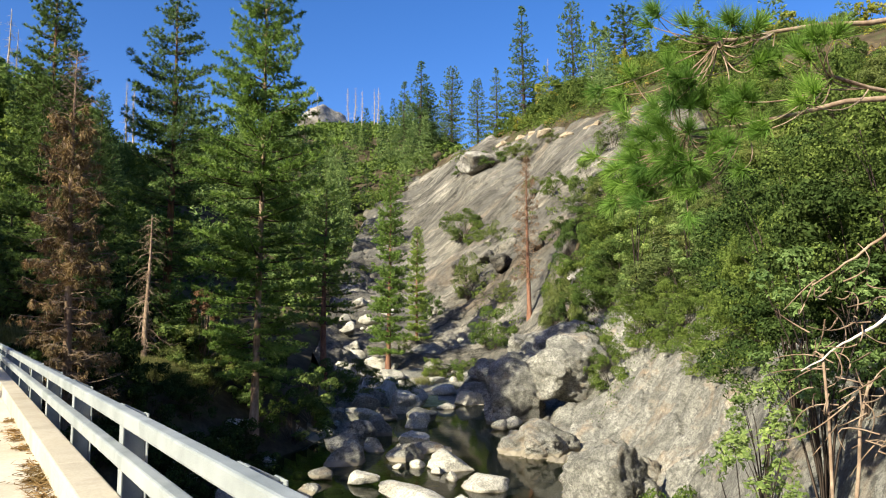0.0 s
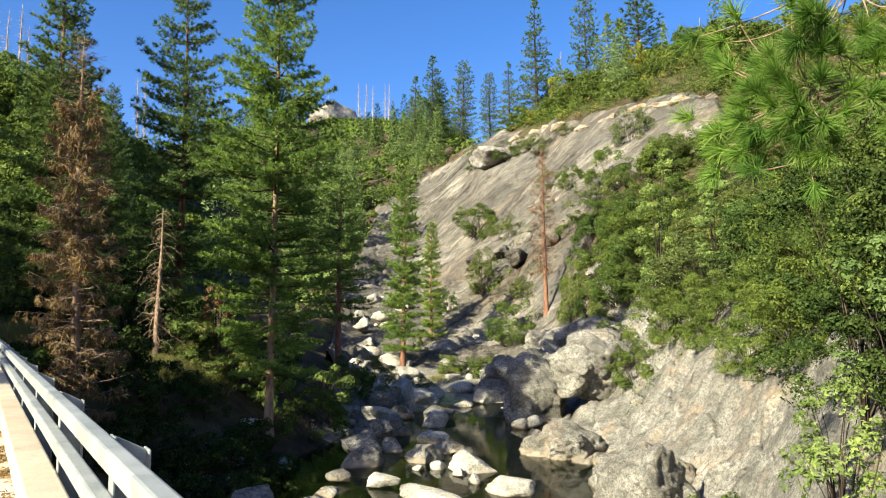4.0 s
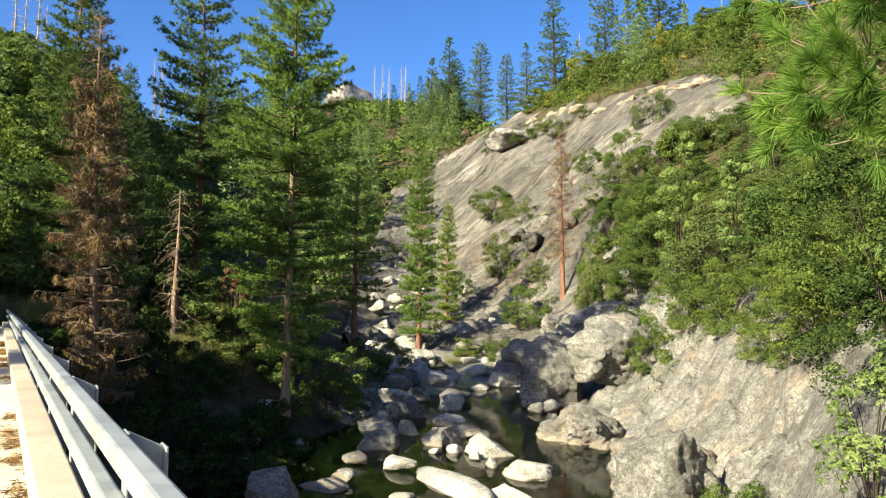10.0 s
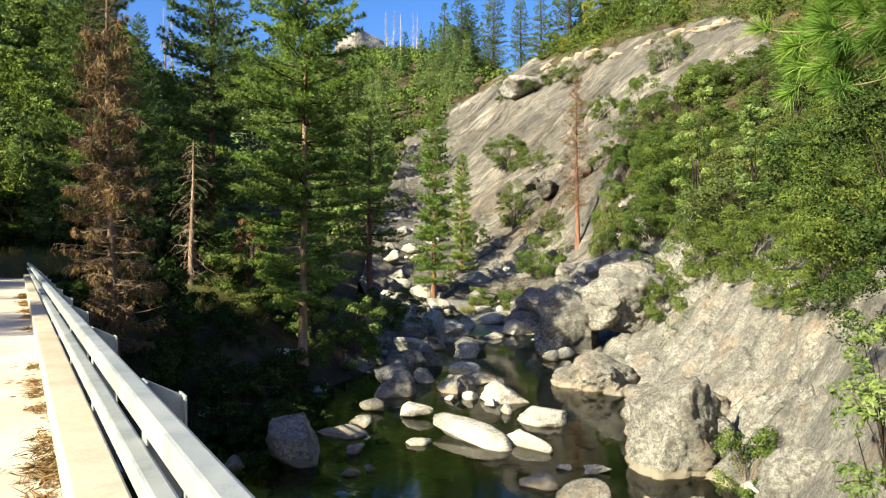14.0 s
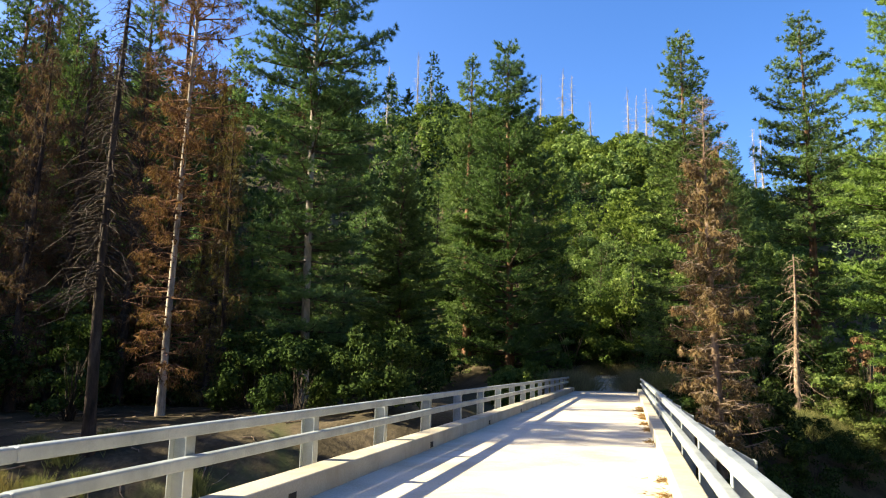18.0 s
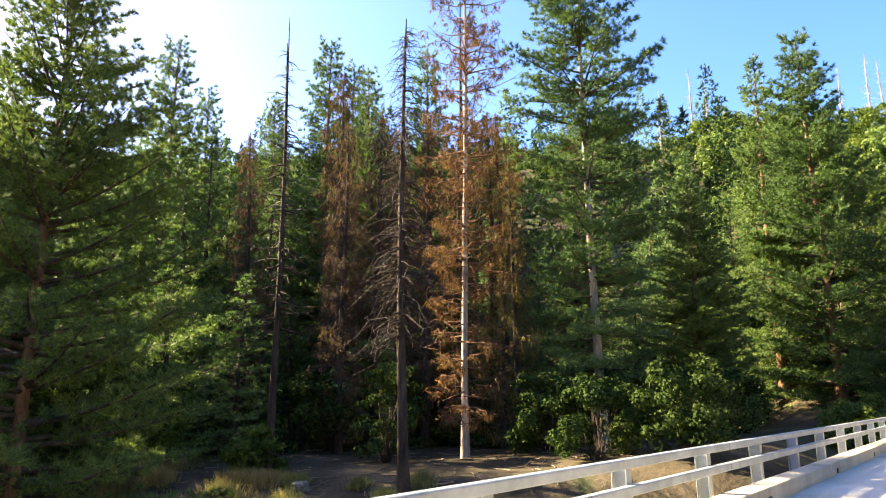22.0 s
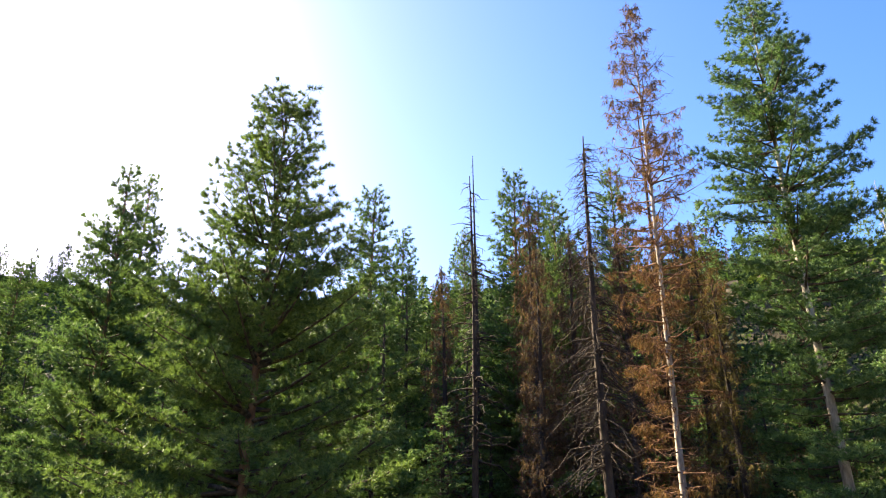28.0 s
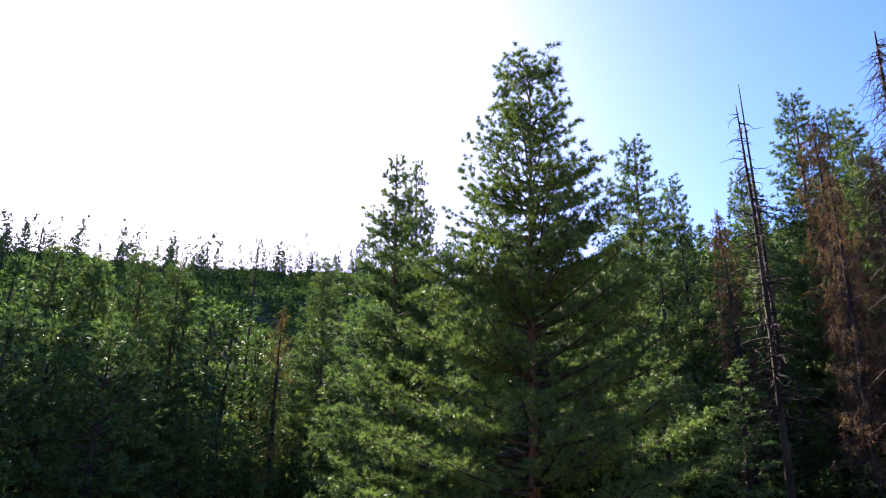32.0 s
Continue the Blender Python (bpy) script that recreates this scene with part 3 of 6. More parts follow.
def trunk_mesh(g, name, h, r, mat, lean=0.0, bend=0.15, sides=9, top=0.04):
    k = 14
    t = np.linspace(0, 1, k)
    ph = g.uniform(0, 6.28)
    path = np.stack([lean * h * t + bend * np.sin(t * 4 + ph) - bend * np.sin(ph), bend * np.cos(t * 3 + ph) - bend * np.cos(ph), h * t - 0.4 * (1 - t)], -1)
    rad = r * (1 - t) ** 0.85 + top * r + r * 0.45 * np.exp(-t * 26)
    v, q = tubes(path[None], rad[None], sides)
    v += vnoise(v * 1.7, 5)[:, None] * 0.05 * r * np.array([1, 1, 0])
    return raw_mesh(name, v, q, mat, True), path


TAPER = {4: (1, 0.72, 0.45, 0.15), 3: (1, 0.5, 0.15)}


def crown_width(shape, f_, seed):
    """Half width of a crown at the share f_ of its height, 1 at the widest."""
    if shape == "fir":
        return (1 - f_) ** 0.85
    if shape == "spire":
        return min(1.0, 0.7 + 2.4 * f_) * (1 - f_) ** 0.8 * (0.94 + 0.1 * math.sin(f_ * 31 + seed))
    if shape == "cone":
        return min(1.0, 0.6 + 2.4 * f_) * (1 - f_) ** 0.62 * (0.94 + 0.1 * math.sin(f_ * 27 + seed))
    if shape == "column":
        return (1 - f_) ** 0.5 * (0.75 + 0.25 * f_)
    if shape == "dome":
        return min(1.0, 0.15 + 1.3 * (1 - f_)) * (0.96 + 0.06 * math.sin(f_ * 33 + seed))
    if shape == "blunt":
        return min(1.0, 0.1 + 1.75 * (1 - f_) ** 0.75) * min(1.0, 0.8 + 0.5 * f_) * (0.95 + 0.07 * math.sin(f_ * 37 + seed))
    return min(1.0, 0.22 + 1.45 * (1 - f_) ** 0.9) * min(1.0, 0.75 + 0.8 * f_) * (0.92 + 0.1 * math.sin(f_ * 29 + seed) + 0.06 * math.sin(f_ * 61 + 2 * seed))


def conifer(name, h, r, start=0.25, whorls=34, per=5, tuft=8, blade=6, needle=0.32, width=0.045, shape="pine", trunk_r=0.0, bark=None, needles=None,
            seed=1, bare=0.0, droop=0.15, gap=0.25, lean=0.0, label="", wood=None, top_bare=0.0, hang=0.0, spread=0.6, sides=4, twigs=False):
    """A conifer at the origin: trunk, limbs in uneven whorls, branchlets, needles in tufts at the branchlets' ends."""
    g = np.random.default_rng(seed)
    trunk_r = trunk_r or 0.011 * h + 0.05
    ob = tagged(new(name), label, "tree")
    tm, path = trunk_mesh(g, "trunk", h, trunk_r, bark or M_BARK, lean)
    child("trunk", tm, ob)
    cs, ds, P, Rr, T = [], [], [], [], []
    for w in range(whorls):
        f_ = min(max((w + g.uniform(-0.7, 0.7)) / whorls, 0), 0.99) ** 0.94
        z = h * (start + (1 - start) * f_)
        prof = max(crown_width(shape, f_, seed), 0.06)
        a0 = g.uniform(0, 6.28)
        for b in range(per):
            if g.random() < gap * (1 if f_ < 0.9 else 0.3):
                continue
            a = a0 + b * 2 * np.pi / per + g.normal(0, 0.35)
            ln = r * prof * (g.uniform(0.3, 1.2) if hang else g.uniform(0.84, 1.08) if shape in ("dome", "blunt") else g.uniform(0.68, 1.12))
            zb = min(z + g.uniform(-0.8, 0.8) * h * (1 - start) / whorls * (2 if shape == "fir" else 1), 0.985 * h)
            up = (0.55 * f_ ** 1.5 - droop * (1 - f_) + g.normal(0, 0.1))
            base = np.array([np.interp(zb, path[:, 2], path[:, 0]), np.interp(zb, path[:, 2], path[:, 1]), zb])
            out = np.array([np.cos(a), np.sin(a), 0])
            s = np.linspace(0, 1, len(TAPER[sides]))[:, None]
            line = base + out * ln * s + np.array([0, 0, 1.0]) * (up * ln * s + 0.16 * ln * s ** 2.2 * (1 if shape != "fir" else 0.2))
            if hang:
                line[1:] += g.normal(0, 0.05 * ln, (len(line) - 1, 3))
            P.append(line)
            Rr.append((0.012 + 0.016 * ln) * np.array(TAPER[sides]))
            lat = np.array([-np.sin(a), np.cos(a), 0])
            if g.random() < bare or f_ > 1 - top_bare:
                if twigs:
                    for u in g.uniform(0.3, 0.95, 4):
                        q = base * (1 - u) + line[-1] * u
                        T.append([q, q + (lat * g.choice([-1, 1]) * 0.25 + out * 0.15) * ln * g.uniform(0.5, 1) + np.array([0, 0, g.normal(0.0, 0.08) * ln]), q + (lat * g.normal(0, 0.3) + out * 0.35) * ln + np.array([0, 0, g.normal(-0.05, 0.12) * ln])])
                continue
            if hang:
                n = max(1, int(tuft * (0.06 + 1.45 * ln / r) * g.uniform(0.7, 1.3)))
                u = 0.3 + 0.75 * g.uniform(0, 1, n) ** 0.75
                root = np.stack([np.interp(u, s[:, 0], line[:, i]) for i in range(3)], 1)
                off = g.normal(0, 0.27, n) * ln * np.clip(1.25 - u, 0.15, 0.8)
                pt = root + lat * off[:, None] + out * (np.abs(off) * 0.5)[:, None]
                ds.append(np.array([0, 0, -1.0]) + g.normal(0, 0.3, (n, 3)))
                pt[:, 2] -= g.uniform(0.0, 0.6, n) * hang
            else:
                # branchlets to both sides of the limb, needles in a tuft at each end
                step = 0.185 * math.sqrt(40 / max(tuft, 5))
                n = max(1, int(0.78 * ln / step))
                u = 0.16 + 0.84 * (np.arange(n) + g.uniform(0, 1, n)) / n
                root = np.stack([np.interp(u, s[:, 0], line[:, i]) for i in range(3)], 1)
                sgn = np.where(np.arange(n) % 2, 1.0, -1.0)
                bl = np.minimum(0.1 + 0.36 * ln * np.clip(1.06 - u, 0.02, 1) ** 0.75, 1.35) * g.uniform(0.55, 1.15, n)
                an = np.radians(g.uniform(32, 68, n))
                bd = out * np.cos(an)[:, None] + lat * (sgn * np.sin(an))[:, None] + np.array([0, 0, 1.0]) * g.uniform(-0.15, 0.5, n)[:, None]
                more = bl > 1.5 * step
                long_ = bl > 3.2 * step
                pt = np.concatenate([root + bd * bl[:, None], (root + bd * bl[:, None] * 0.55)[more], (root + bd * bl[:, None] * 0.25)[long_], line[-1:]])
                root = np.concatenate([root, root[more], root[long_], line[-2:-1]])
                ds.append(np.concatenate([bd, bd[more], bd[long_], out[None]]) * 0.7 + np.array([0, 0, 0.4]))
                pt += g.normal(0, 0.05, pt.shape)
            if twigs:
                for q0, q1 in zip(root, pt):
                    T.append([q0, (q0 + q1) / 2 + np.array([0, 0, 0.03]), q1])
            cs.append(pt)
    if P:
        v, q = tubes(np.array(P), np.array(Rr), sides)
        if T:
            T = np.array(T)
            v2, q2 = tubes(T, np.broadcast_to(np.array([0.014, 0.011, 0.006]), T.shape[:2]), 3)
            v, q = np.concatenate([v, v2]), np.concatenate([q, q2 + len(v)])
        tagged(child("branchwork", raw_mesh("branchwork", v, q, wood or M_LIMB, True), ob), kind="stuff")
    if cs:
        if not top_bare:
            k = np.arange(9)
            cs.append(path[-1:] - np.stack([0 * k, 0 * k, 0.1 + 0.011 * h * k], -1))
            ds.append(np.stack([0.5 * np.cos(2.4 * k), 0.5 * np.sin(2.4 * k), np.full(9, -1.0 if hang else 1.0)], -1))
        cs, ds = np.concatenate(cs), np.concatenate(ds)
        L = needle * g.uniform(0.75, 1.25, len(cs)) if not hang else needle * g.uniform(0.5, 1.9, len(cs))
        v, f3 = blades(g, cs, unit(ds), L, width, blade, spread)
        child("crown", raw_mesh("crown", v, f3, needles or M_NEEDLE), ob)
    return ob


def snag(name, h, r=0.2, limbs=26, reach=1.2, seed=1, bark=None, start=0.35, label="", fork=False, lean=0.0, sag=0.25, thick=1.0):
    """A dead standing trunk with broken bare limbs."""
    g = np.random.default_rng(seed)
    ob = tagged(new(name), label, "dead tree")
    tm, path = trunk_mesh(g, "trunk", h, r, bark or M_SILVER, lean, 0.12, 8, 0.12)
    child("trunk", tm, ob)
    P, Rr = [], []
    for _ in range(limbs):
        f_ = g.uniform(start, 0.98)
        z, a = h * f_, g.uniform(0, 6.28)
        ln = reach * g.uniform(0.25, 1.0) * (1.15 - 0.8 * f_)
        base = np.array([np.interp(z, path[:, 2], path[:, 0]), np.interp(z, path[:, 2], path[:, 1]), z])
        out = np.array([np.cos(a), np.sin(a), g.uniform(-0.35, 0.3)])
        s = np.linspace(0, 1, 5)[:, None]
        wig = g.normal(0, 0.09 * ln, (5, 3)) * s
        P.append(base + out * ln * s + wig - np.array([0, 0, 1.0]) * sag * ln * s ** 2)
        Rr.append(thick * (0.014 + 0.018 * ln) * np.array([1, 0.8, 0.6, 0.4, 0.2]))
        for u in (0.45, 0.7, 0.9):
            q0 = P[-1][int(u * 4)]
            tw = unit(g.normal(0, 1, 3) + out * 0.8) * ln * g.uniform(0.15, 0.4)
            P.append(q0 + tw * s + g.normal(0, 0.03 * ln, (5, 3)) * s)
            Rr.append((0.006 + 0.006 * ln) * np.array([1, 0.8, 0.6, 0.4, 0.2]))
            P[-1], P[-2], Rr[-1], Rr[-2] = P[-2], P[-1], Rr[-2], Rr[-1]
    if fork:
        s = np.linspace(0, 1, 5)[:, None]
        for a in (0.6, 3.5, 5.0):
            z = h * g.uniform(0.78, 0.86)
            base = np.array([np.interp(z, path[:, 2], path[:, 0]), np.interp(z, path[:, 2], path[:, 1]), z])
            P.append(base + np.array([np.cos(a), np.sin(a), 0]) * 0.7 * s ** 0.5 + np.array([0, 0, 1.0]) * (h - z) * g.uniform(0.7, 1.0) * s)
            Rr.append(0.07 * np.array([1, 0.8, 0.6, 0.4, 0.2]))
    v, q = tubes(np.array(P), np.array(Rr), 4)
    tagged(child("branchwork", raw_mesh("branchwork", v, q, bark or M_SILVER, True), ob), kind="stuff")
    return ob


def broadleaf(name, h, r, leaves=2500, size=0.2, lobes=16, seed=1, mat=None, trunk=True, label="", category="tree", low=0.1, bark=None, squash=1.0, lobed=False, lobe=(0.16, 0.36)):
    """An oak, maple or shrub: stems, limbs to lobes of the crown, leaves thick on the lobes with gaps between."""
    g = np.random.default_rng(seed)
    ob = tagged(new(name), label, category)
    # lobes of uneven size over an egg-shaped crown, leafy on top, open between
    a, hh = g.uniform(0, 6.28, lobes), g.uniform(low, 0.95, lobes)
    rad = r * np.sqrt(np.clip(1 - ((hh - 0.42) / 0.62) ** 2, 0.05, 1)) * g.uniform(0.3, 0.95, lobes) ** 0.7
    C = np.stack([rad * np.cos(a), rad * np.sin(a), hh * h * 0.95], 1)
    S = r * g.uniform(*lobe, lobes)
    n = (leaves * S ** 2 / (S ** 2).sum()).astype(int) + 4
    pts, drs = [], []
    for c, s, k in zip(C, S, n):
        d = unit(g.normal(0, 1, (k, 3)) + np.array([0, 0, 0.5]))
        q = c + d * s * g.uniform(0.35, 1.0, (k, 1)) ** 0.4 * np.array([1, 1, 0.75 * squash])
        q += vnoise(q * (4.0 / r), seed)[:, None] * 0.1 * r
        pts.append(q)
        drs.append(d)
    pts, drs = np.concatenate(pts), np.concatenate(drs)
    pts[:, 2] = np.maximum(pts[:, 2], 0.02 * h)
    P, Rr = [], []
    for c, s in list(zip(C, S))[:12 if category == "tree" else None]:
        s_ = np.linspace(0, 1, 5)[:, None]
        lone = category == "tree"
        root = np.array([*(g.normal(0, 0.01 * r if lone else 0.06 * r, 2)), -0.3])
        mid = np.array([c[0] * 0.08, c[1] * 0.08, c[2] * 0.6]) if lone else np.array([c[0] * 0.35, c[1] * 0.35, c[2] * 0.55])
        line = (1 - s_) ** 2 * root + 2 * s_ * (1 - s_) * mid + s_ ** 2 * c + g.normal(0, 0.03 * r, (5, 3)) * s_
        P.append(line)
        Rr.append((0.005 * h + 0.012) * np.array([1.0, 0.8, 0.55, 0.35, 0.12]))
    v, q = tubes(np.array(P), np.array(Rr), 3)
    tagged(child("branchwork", raw_mesh("branchwork", v, q, bark or M_TWIG, True), ob), kind="stuff")
    v, f3 = (lobed_leaves if lobed else leaf_tris)(g, pts, drs, size)
    child("crown", raw_mesh("crown", v, f3, mat or M_OAK), ob)
    return ob


def stand(ob, x, y, scale=1.0, turn=0.0, sink=0.15, z=None, wide=1.0):
    ob.matrix_basis = pose(x, y, (land_at(x, y) if z is None else z) - sink, 0, 0, turn) @ Matrix.Diagonal((scale * wide, scale * wide, scale, 1))
    return ob


def again(ob, x, y, scale=1.0, turn=0.0, sink=0.15, wide=1.0, z=None):
    c = copy_thing(ob, Matrix.Identity(4))
    return stand(c, x, y, scale, turn, sink, z, wide)


def tall(x, y, ztop):
    return ztop - land_at(x, y) + 0.15


# ---- the pines that stand out, upstream side ----
GREEN = "tall green ponderosa pine with tufted needles on the valley floor"
t_ = conifer("pine_tree", tall(5.0, 62.3, 28.9), 4.7, 0.05, 50, 6, 30, 18, 0.36, 0.06, "dome", seed=11, gap=0.06, needles=M_FIR, label="dense dark green conifer near the end of the bridge")
stand(t_, 5.0, 62.3)
t_ = conifer("pine_tree", tall(4.5, 42.2, 16.2), 2.9, 0.05, 88, 5, 20, 13, 0.26, 0.042, "column", seed=12, needles=M_TAN, hang=0.6, spread=0.6, bark=M_BARK_TAN, wood=M_TWIG, bare=0.26, top_bare=0.2, gap=0.24, droop=0.3, trunk_r=0.26, twigs=True,
             label="dying pine with brown needles and a bare bleached top")
stand(t_, 4.5, 42.2)
t_ = conifer("pine_tree", tall(13.9, 62.9, 30.0), 4.4, 0.14, 42, 5, 34, 20, 0.36, 0.052, "blunt", needles=M_FIR, seed=13, gap=0.16, spread=0.8, label="slender green pine with an open airy crown")
stand(t_, 13.9, 62.9)
t_ = conifer("pine_tree", tall(18.1, 52.3, 31.0), 5.4, 0.13, 42, 6, 46, 26, 0.34, 0.045, "pine", needles=M_NEEDLE_SUNLIT, seed=14, gap=0.1, spread=0.8, label="very tall green ponderosa pine on the river bank", bark=M_BARK_TAN, trunk_r=0.3)
big_pine = stand(t_, 18.1, 52.3)
stand(snag("dead_tree", tall(11.1, 56.4, 9.5), 0.22, 130, 2.8, 15, M_TWIG, 0.08, "bare grey dead trunk with drooping broken limbs", sag=0.7, thick=0.7), 11.1, 56.4)
t_ = conifer("pine_tree", tall(30.7, 67.7, 15.5), 3.7, 0.3, 34, 5, 26, 16, 0.34, 0.065, "pine", needles=M_NEEDLE_SUNLIT, seed=16, gap=0.3, bark=M_BARK_RED, label="pine with a red-brown trunk and sparse crown by the boulders", trunk_r=0.36)
stand(t_, 30.7, 67.7)
t_ = conifer("pine_tree", tall(49.3, 87.3, 22.2), 3.9, 0.1, 48, 6, 32, 18, 0.38, 0.075, "column", needles=M_NEEDLE_SUNLIT, seed=17, gap=0.15, bark=M_BARK_RED, label="narrow green pine among riverside boulders")
slim_pine = stand(t_, 49.3, 87.3)
again(slim_pine, 59.1, 95.4, 0.7, 80)
t_ = conifer("pine_tree", tall(69.2, 80.3, 26.2), 2.9, 0.24, 70, 5, 8, 6, 0.50, 0.04, "column", seed=19, needles=M_BROWN, hang=0.5, spread=0.5, bark=M_BARK_RED, wood=M_TWIG, bare=0.55, trunk_r=0.36, twigs=True,
             label="dead pine with a red-brown trunk and wispy brown twigs on rock")
stand(t_, 69.2, 80.3)

# ---- downstream side ----
stand(snag("dead_tree", tall(-29.6, 27.6, 21.0), 0.19, 160, 2.6, 21, M_BARK_DARK, 0.3, "thin dark dead pole with short bare limbs", thick=1.2), -29.6, 27.6)
stand(snag("dead_tree", tall(-21.0, 27.8, 19.7), 0.23, 420, 3.0, 22, M_BARK_DARK, 0.3, "charred dead pine with twisted bare limbs", sag=0.6, thick=0.75), -21.0, 27.8)
t_ = conifer("pine_tree", tall(-24.2, 36.7, 34.4), 3.1, 0.06, 84, 5, 16, 8, 0.34, 0.035, "blunt", seed=23, needles=M_RUST, hang=0.6, spread=0.6, bark=M_BARK_GREY, wood=M_BARK, bare=0.3, gap=0.2, twigs=True,
             label="tall dead pine with rusty needles and a pale trunk", trunk_r=0.2)
rusty = stand(t_, -24.2, 36.7)
t_ = conifer("pine_tree", tall(-18.6, 42.3, 34.0), 4.6, 0.1, 44, 5, 50, 28, 0.32, 0.04, "blunt", seed=24, gap=0.08, spread=0.8, bark=M_BARK_GREY, label=GREEN, trunk_r=0.28)
pine_d = stand(t_, -18.6, 42.3)
t_ = conifer("pine_tree", tall(-9.6, 62.5, 29.6), 5.6, 0.02, 46, 6, 40, 18, 0.38, 0.06, "dome", droop=0.0, seed=25, gap=0.06, needles=M_FIR, label="broad dense green pine beside the bridge")
pine_p = stand(t_, -9.6, 62.5)
t_ = conifer("pine_tree", tall(-13.7, 64.5, 30.3), 5.8, 0.02, 36, 6, 44, 18, 0.38, 0.06, "spire", droop=0.0, seed=26, gap=0.08, label="bushy green pine beside the bridge, clothed to the ground")
stand(t_, -13.7, 64.5)
again(pine_p, -16.5, 53.0, 0.62, 120, wide=1.2)
t_ = conifer("pine_tree", tall(-28.7, 15.5, 21.6), 7.3, 0.02, 42, 6, 46, 34, 0.29, 0.034, "dome", seed=27, gap=0.08, droop=0.06, needles=M_FIR, spread=0.85, lean=0.03, label="large pine with upswept tufted limbs against the bright sky", trunk_r=0.3)
pine_e = stand(t_, -28.7, 15.5, turn=130)
t_ = conifer("pine_tree", tall(-42.0, 12.1, 22.0), 6.6, 0.01, 50, 6, 40, 26, 0.34, 0.042, "spire", spread=0.8, seed=28, droop=0.05, gap=0.08, label="dense green conifer with a pointed top")
pine_h = stand(t_, -42.0, 12.1)
again(pine_h, -45.7, 13.9, 0.97, 70, wide=0.8)
HUNG = dict(hang=0.9, spread=0.5, bare=0.12, gap=0.15, droop=0.3, twigs=True, bark=M_BARK_DARK)
t_ = conifer("pine_tree", tall(-42.3, 35.2, 21.1), 2.3, 0.06, 60, 4, 9, 7, 0.4, 0.05, "column", seed=31, needles=M_BROWN, label="dead pine hung with rusty brown needles", **HUNG)
br = stand(t_, -42.3, 35.2)
t_ = conifer("pine_tree", tall(-36.3, 39.1, 25.8), 2.9, 0.06, 70, 4, 10, 7, 0.4, 0.05, "column", seed=32, needles=M_BROWN, label="dead pine thick with red-brown needles", **HUNG)
br2 = stand(t_, -36.3, 39.1)
again(br, -30.8, 41.4, 1.02, 77, wide=1.15)
t_ = conifer("pine_tree", tall(-25.4, 42.8, 20.8), 2.6, 0.06, 60, 4, 9, 7, 0.4, 0.05, "column", seed=34, needles=M_FADING, label="fading pine with yellow-brown needles", **HUNG)
fade = stand(t_, -25.4, 42.8)
again(br2, -33.4, 36.0, 0.8, 200)
again(br, -39.0, 41.5, 0.97, 15, wide=1.3)
again(br2, -34.0, 43.0, 0.9, 20)
again(br, -29.8, 44.5, 1.0, 250, wide=1.2)
again(br, -34.5, 40.5, 1.05, 130, wide=1.2)
again(fade, -23.0, 40.5, 0.8, 300)
again(fade, -31.5, 50.5, 1.2, 55, wide=1.1)
again(br2, -25.0, 52.0, 0.9, 145)
t_ = conifer("pine_tree", tall(-54.8, 36.2, 33.3), 5.6, 0.02, 48, 6, 24, 16, 0.4, 0.07, "dome", seed=35, gap=0.1, needles=M_FIR, label="dark green conifer in the forest edge")
fir_f = stand(t_, -54.8, 36.2)
MID = [(-48.9, 49.1, 36.6, 0.9), (-45.8, 49.4, 33.1, 0.75), (-55.3, 47.7, 31.8, 0.75), (-60.8, 43.6, 32.8, 0.8), (-59.9, -8.5, 19.4, 1.0), (-65.5, -6.3, 22, 1.0), (-63, -3, 20.3, 1.0), (-71.4, 9.7, 24.8, 1.1),
       (9.5, 70.0, 19.0, 0.8), (12.6, 91.6, 28.7, 1.0), (-66, 22, 26, 1.1), (-58, 22, 22, 1.0), (-70, 30, 30, 1.0), (-52, -4, 12, 1.4), (-50, 22, 20, 1.2), (-41.0, 46.0, 30.0, 0.8), (-36.0, 48.0, 31.0, 0.8)]
fir_h = tall(-54.8, 36.2, 33.3)
for k, (x, y, zt, wd) in enumerate(MID):
    sc = tall(x, y, zt) / fir_h
    again(fir_f, x, y, sc, 40 * k + 7, wide=wd)
t_ = conifer("pine_tree", tall(-56.5, 6.0, 15.7), 2.2, 0.06, 40, 4, 7, 7, 0.4, 0.045, "column", seed=36, needles=M_FADING, label="thin conifer with sparse browning needles", **HUNG)
stand(t_, -56.5, 6.0)
pole = stand(snag("dead_tree", tall(-58.1, -14.8, 20.3), 0.2, 30, 0.9, 37, M_BARK_DARK, 0.4, "bare dead pole among the trees"), -58.1, -14.8)
for x, y, s in ((-58.8, -12.6, 1.1), (-61.5, 3.4, 0.98), (-57.0, -16.0, 0.95), (-48.0, 43.0, 1.25), (-31.0, 46.0, 1.2)):
    again(pole, x, y, s, x * 9)

